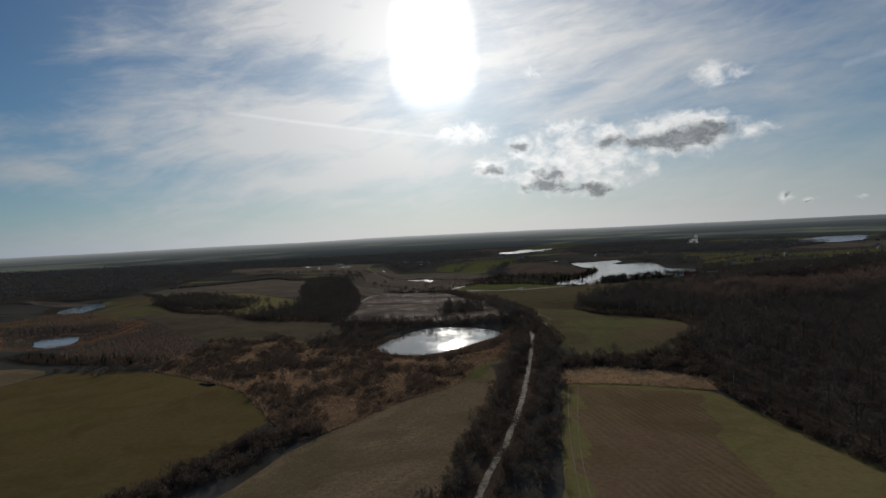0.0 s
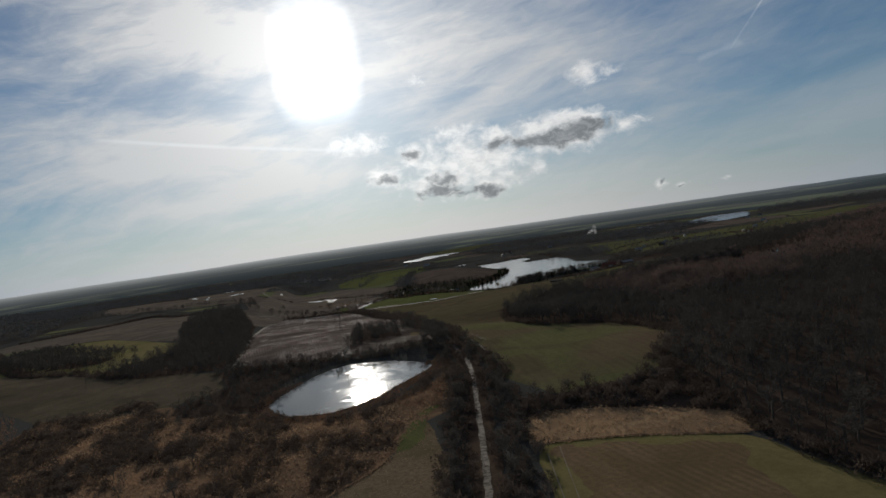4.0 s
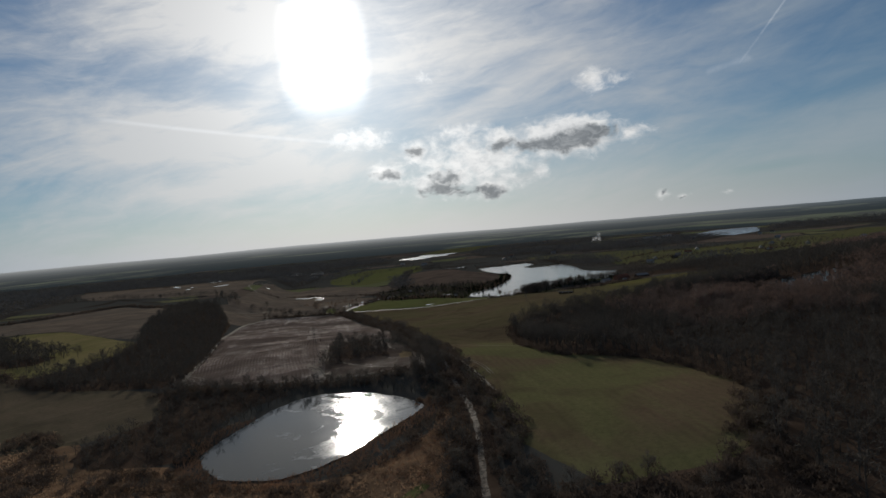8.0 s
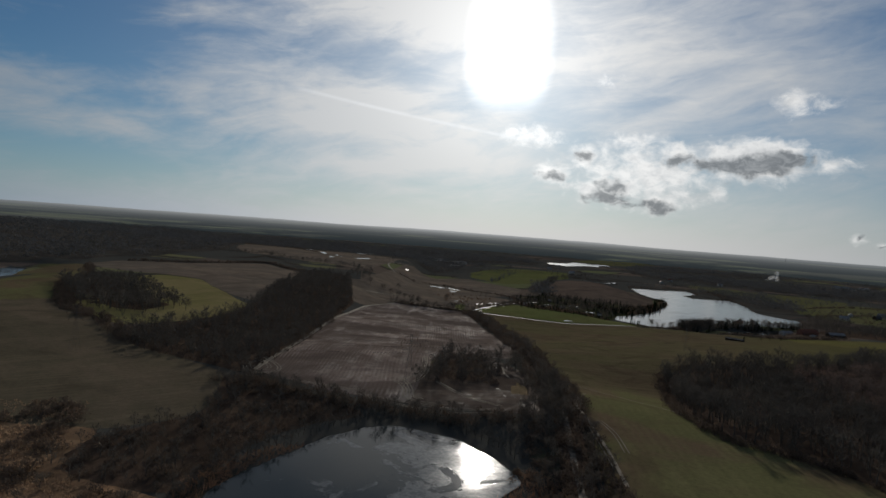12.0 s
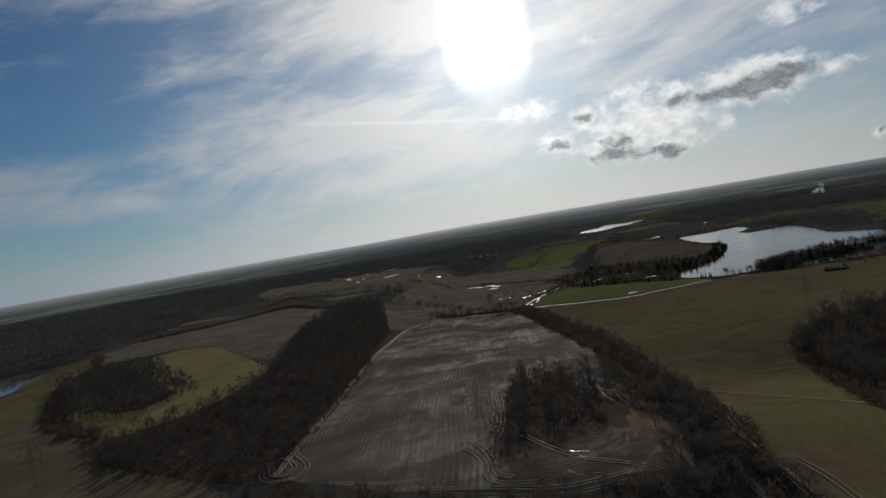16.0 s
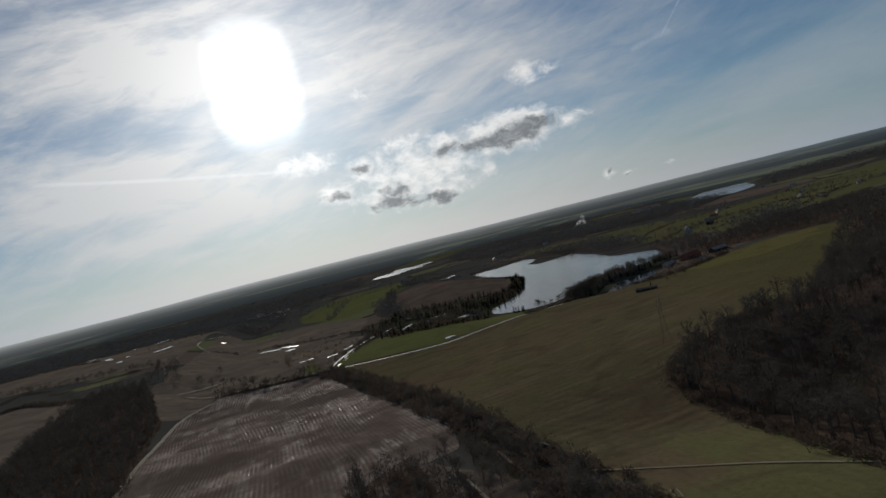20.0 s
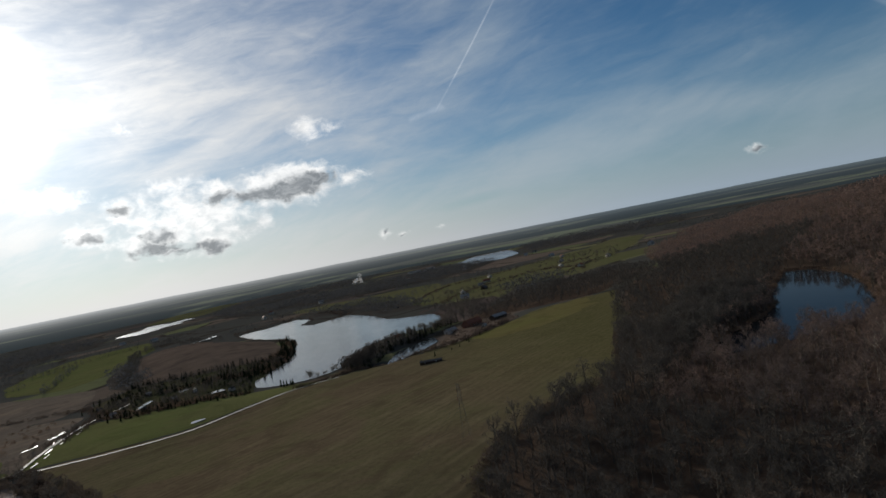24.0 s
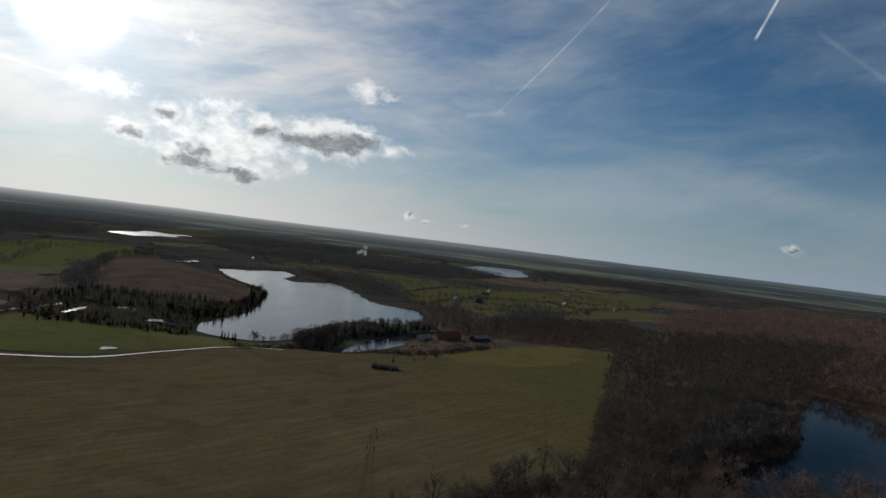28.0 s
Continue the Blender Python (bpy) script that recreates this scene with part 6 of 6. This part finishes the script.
def walls(half_l, half_w, eave, top):
    bm = bmesh.new()
    pts = [(-half_w, -0.6), (half_w, -0.6), (half_w, eave), (0, top), (-half_w, eave)]
    ends = [[bm.verts.new((x, y, z)) for y, z in pts] for x in (-half_l, half_l)]
    bm.faces.new(ends[0][::-1])
    bm.faces.new(ends[1])
    for i in range(5):
        n = (i + 1) % 5
        bm.faces.new((ends[0][i], ends[0][n], ends[1][n], ends[1][i]))
    bmesh.ops.recalc_face_normals(bm, faces=bm.faces)
    return bm


def house(name, x, y, turn, long, wide, eave, top, wall_mat, roof_mat, label, category, windows=3, chimney=True):
    ob = tagged(new(name), label, category)
    hl, hw = long / 2, wide / 2
    part("wall", walls(hl, hw, eave, top - 0.1), wall_mat, ob)
    roof = part("roof", gable(hl, hw, eave, top, 0.22), roof_mat, ob)
    if chimney:
        part("chimney", one_box((hl * 0.3, 0.3, top - 1.0), (hl * 0.3 + 0.7, 1.0, top + 1.1)), BRICKRED, roof)
    for s in (-1, 1):
        for i in range(windows):
            cx = -hl + long * (i + 0.5) / windows
            win = part("window", one_box((cx - 0.65, s * hw - 0.04, 0.9), (cx + 0.65, s * hw + 0.06, min(eave - 0.3, 2.2))), WHITEPAINT, ob)
            part("pane", one_box((cx - 0.52, s * hw - 0.05, 1.02), (cx + 0.52, s * hw + 0.075 * (1 if s > 0 else 1), min(eave - 0.42, 2.08))) if s > 0 else
                 one_box((cx - 0.52, s * hw - 0.075, 1.02), (cx + 0.52, s * hw + 0.05, min(eave - 0.42, 2.08))), WINDOWGLASS, win)
    part("door", one_box((-hl - 0.06, -0.55, -0.3), (-hl + 0.06, 0.55, 2.05)), TIMBER, ob)
    ob.matrix_basis = pose(x, y, height(x, y) + 0.5, 0, 0, turn)
    return ob


house("cottage", 413, 1282, 20, 11, 8, 3.2, 7.2, PLASTER, TILES, "small cottage with a red tiled roof among spruces", "house")
house("cottage", 385, 1262, 40, 9, 7, 2.8, 6.0, TIMBER, SLATE, "dark timber cottage by the narrow pond", "house")
house("cottage", 440, 1290, 70, 9, 7, 2.8, 6.2, PLASTER, SLATE, "pale plastered cottage at the lake shore", "house")
house("cottage", 352, 1272, 10, 8, 6, 2.7, 5.6, TIMBER, TILES, "lakeside cabin with a reddish roof", "house")
house("barn", 458, 1226, 15, 16, 9, 3.4, 5.6, PLASTER, TINROOF, "farm shed with a pale metal roof", "barn", 2, False)
house("barn", 478, 1206, 15, 26, 11, 4.0, 8.2, BRICKRED, TILES, "long red-brick barn with a tiled roof", "barn", 4, False)
house("barn", 506, 1188, 8, 22, 10, 3.6, 6.2, TIMBER, TINROOF, "low dark barn with a pale roof edge", "barn", 3, False)
house("shed", 462, 1160, 30, 6, 4, 2.4, 3.6, PLASTER, TINROOF, "small pale farm shed", "shed", 1, False)
house("shed", 326, 1064, -40, 20, 6, 2.0, 2.9, TIMBER, SLATE, "long low dark field shed", "shed", 2, False)
house("farmhouse", 1266, 1543, 10, 16, 10, 5.0, 9.5, PLASTER, TINROOF, "white farmhouse among bright meadows", "house", 4)
house("farmhouse", 1111, 1540, 60, 11, 9, 4.5, 9.0, PLASTER, SLATE, "white house on the wood's edge", "house", 3)
house("farmhouse", 800, 1600, 30, 18, 9, 4.0, 8.0, TIMBER, SLATE, "dark farmstead among meadows and trees", "house", 3)
for x, y, turn in ((90, 1345, 10), (118, 1322, 50), (150, 1330, 20), (176, 1345, 80), (205, 1300, 30), (82, 1410, 30), (112, 1440, 60), (138, 1432, 15)):
    house("garden_hut", x, y, turn, 6, 4.5, 2.4, 4.2, PLASTER if (x + y) % 2 else TIMBER, TINROOF if x % 3 == 0 else SLATE, "small garden hut among spruces", "hut", 1, False)
for x, y, turn, long in ((-160, 2490, 20, 50), (-80, 2475, 25, 40), (1392, 2860, 10, 60), (1370, 2750, 40, 50), (1500, 2900, 15, 40)):
    house("warehouse", x, y, turn, long, 18, 5.0, 7.5, PLASTER, TINROOF, "distant long building with a bright roof", "building", 4, False)

rng = np.random.default_rng(77)
for x, y in ((700, 1530), (760, 1620), (860, 1690), (930, 1760), (1010, 1850), (1180, 1760), (1060, 1640), (980, 1500), (1320, 1900), (1420, 2050), (1290, 2350), (1380, 2480),
             (1180, 2560), (620, 2420), (560, 2300), (780, 2420), (300, 2450), (240, 2620), (1560, 2330), (1650, 2380)):
    house("farmhouse", x, y, rng.uniform(0, 180), rng.uniform(12, 20), 9, 4.0, 8.0, PLASTER, TINROOF if rng.random() < 0.4 else (TILES if rng.random() < 0.5 else SLATE),
          "distant pale farmhouse among hedges", "house", 2)

# ---- power line ----


def bars(segments, radius, sides=4):
    v, f = [], []
    for a, b in segments:
        stem(v, f, np.array(a, float), np.array(b, float), radius, radius, sides)
    return np.array(v), np.array(f)


def pylon(x, y, turn, tall=29.0):
    ob = tagged(new("pylon"), "grey lattice steel pylon standing in the field", "pylon", "pylons of the power line")
    half, neck = 2.4, 0.55
    levels = [0, 0.16, 0.31, 0.45, 0.58, 0.70, 0.81, 0.91, 1.0]
    wide = [half + (neck - half) * min(1.0, q / 0.7) for q in levels]
    corners = [(-1, -1), (1, -1), (1, 1), (-1, 1)]
    for cx, cy in corners:
        v, f = bars([((cx * wide[i], cy * wide[i], levels[i] * tall), (cx * wide[i + 1], cy * wide[i + 1], levels[i + 1] * tall)) for i in range(8)], 0.038)
        new("leg", mesh_of("leg", v, f, (STEEL,))).parent = ob
    for i in range(8):
        segs = []
        for (ax, ay), (bx, by) in zip(corners, corners[1:] + corners[:1]):
            lo, hi = wide[i], wide[i + 1]
            segs += [((ax * lo, ay * lo, levels[i] * tall), (bx * hi, by * hi, levels[i + 1] * tall)),
                     ((bx * lo, by * lo, levels[i] * tall), (ax * hi, ay * hi, levels[i + 1] * tall)),
                     ((ax * hi, ay * hi, levels[i + 1] * tall), (bx * hi, by * hi, levels[i + 1] * tall))]
        v, f = bars(segs, 0.013, 3)
        new("bracing", mesh_of("bracing", v, f, (STEEL,))).parent = ob
    for z, reach in ((0.70, 4.2), (0.82, 5.4), (0.93, 3.6)):
        segs = []
        for s in (-1, 1):
            segs += [((0, -0.5, z * tall), (s * reach, 0, z * tall)), ((0, 0.5, z * tall), (s * reach, 0, z * tall)), ((0, 0, (z + 0.05) * tall), (s * reach, 0, z * tall))]
        v, f = bars(segs, 0.035, 3)
        arm = new("crossarm", mesh_of("crossarm", v, f, (STEEL,)))
        arm.parent = ob
        for s in (-1, 1):
            v, f = bars([((s * reach, 0, z * tall), (s * reach, 0, z * tall - 1.6))], 0.13, 5)
            new("insulator", mesh_of("insulator", v, f, (GLASSINS,))).parent = arm
    ob.matrix_basis = pose(x, y, height(x, y), 0, 0, turn)
    return x, y, height(x, y), turn


stands = [pylon(*p) for p in ((-211, 637, 5), (-11, 629, 20), (195, 823, 45))]
for (ax, ay, az_, at), (bx, by, bz, bt) in zip(stands, stands[1:]):
    for z, reach in ((0.70, 4.2), (0.82, 5.4), (0.93, 3.6)):
        for s in (-1, 1):
            a = np.array([ax + s * reach * math.cos(radians(at)), ay + s * reach * math.sin(radians(at)), az_ + z * 29 - 1.6])
            b = np.array([bx + s * reach * math.cos(radians(bt)), by + s * reach * math.sin(radians(bt)), bz + z * 29 - 1.6])
            q = np.linspace(0, 1, 13)[:, None]
            line = a + (b - a) * q - np.array([0, 0, 1]) * (4 * q * (1 - q) * 5.0)
            v, f = bars(list(zip(line, line[1:])), 0.016, 3)
            tagged(new("power_cable", mesh_of("power_cable", v, f, (WIRE,))), "thin sagging power cable between pylons", "cable", "cables of the power line")

# ---- far mast and smoke ----
mast = tagged(new("radio_mast"), "thin lattice radio mast on the horizon", "mast")
v, f = bars([((0, 0, 0), (0, 0, 60))], 1.1, 4)
new("shaft", mesh_of("shaft", v, f, (STEEL,))).parent = mast
v, f = bars([((0, 0, 60), (0, 0, 82))], 0.5, 4)
new("spire", mesh_of("spire", v, f, (STEEL,))).parent = mast
mast.matrix_basis = pose(1590, 3790, height(1590, 3790) + 5)
bm = bmesh.new()
rng = np.random.default_rng(8)
for i in range(13):
    s = i / 12
    c = (s * 26 + rng.normal(0, 3), rng.normal(0, 9), 4 + 20 * s + rng.normal(0, 3 + 5 * s))
    made = bmesh.ops.create_icosphere(bm, subdivisions=3, radius=(3.0 + 6.0 * s) * rng.uniform(0.7, 1.2), matrix=Matrix.Translation(c))
    for p in made["verts"]:
        p.co += noise.noise_vector(p.co / 5) * 3.0
for face in bm.faces:
    face.smooth = True
ob = part("smoke_plume", bm, SMOKE)
ob.matrix_basis = pose(1200, 3055, height(1200, 3055)) @ Matrix.Diagonal((1.3, 1.3, 1.1, 1.0))
tagged(ob, "white smoke plume drifting from a distant fire", "smoke", kind="stuff")

# ---- felled trunks at the wheat field's corner ----
stack = tagged(new("log_pile"), "heap of dark felled trunks at the field's corner", "logs")
for q in range(7):
    v, f = bars([((-5 + q * 0.5, q * 0.55 - 1.6, 0.35 + 0.3 * (q % 2)), (5 + q * 0.3, q * 0.5 - 1.4, 0.4 + 0.35 * (q % 3)))], 0.33, 7)
    new("log", mesh_of("log", v, f, (TIMBER,))).parent = stack
stack.matrix_basis = pose(-142, 364, height(-142, 364), 0, 0, -40)
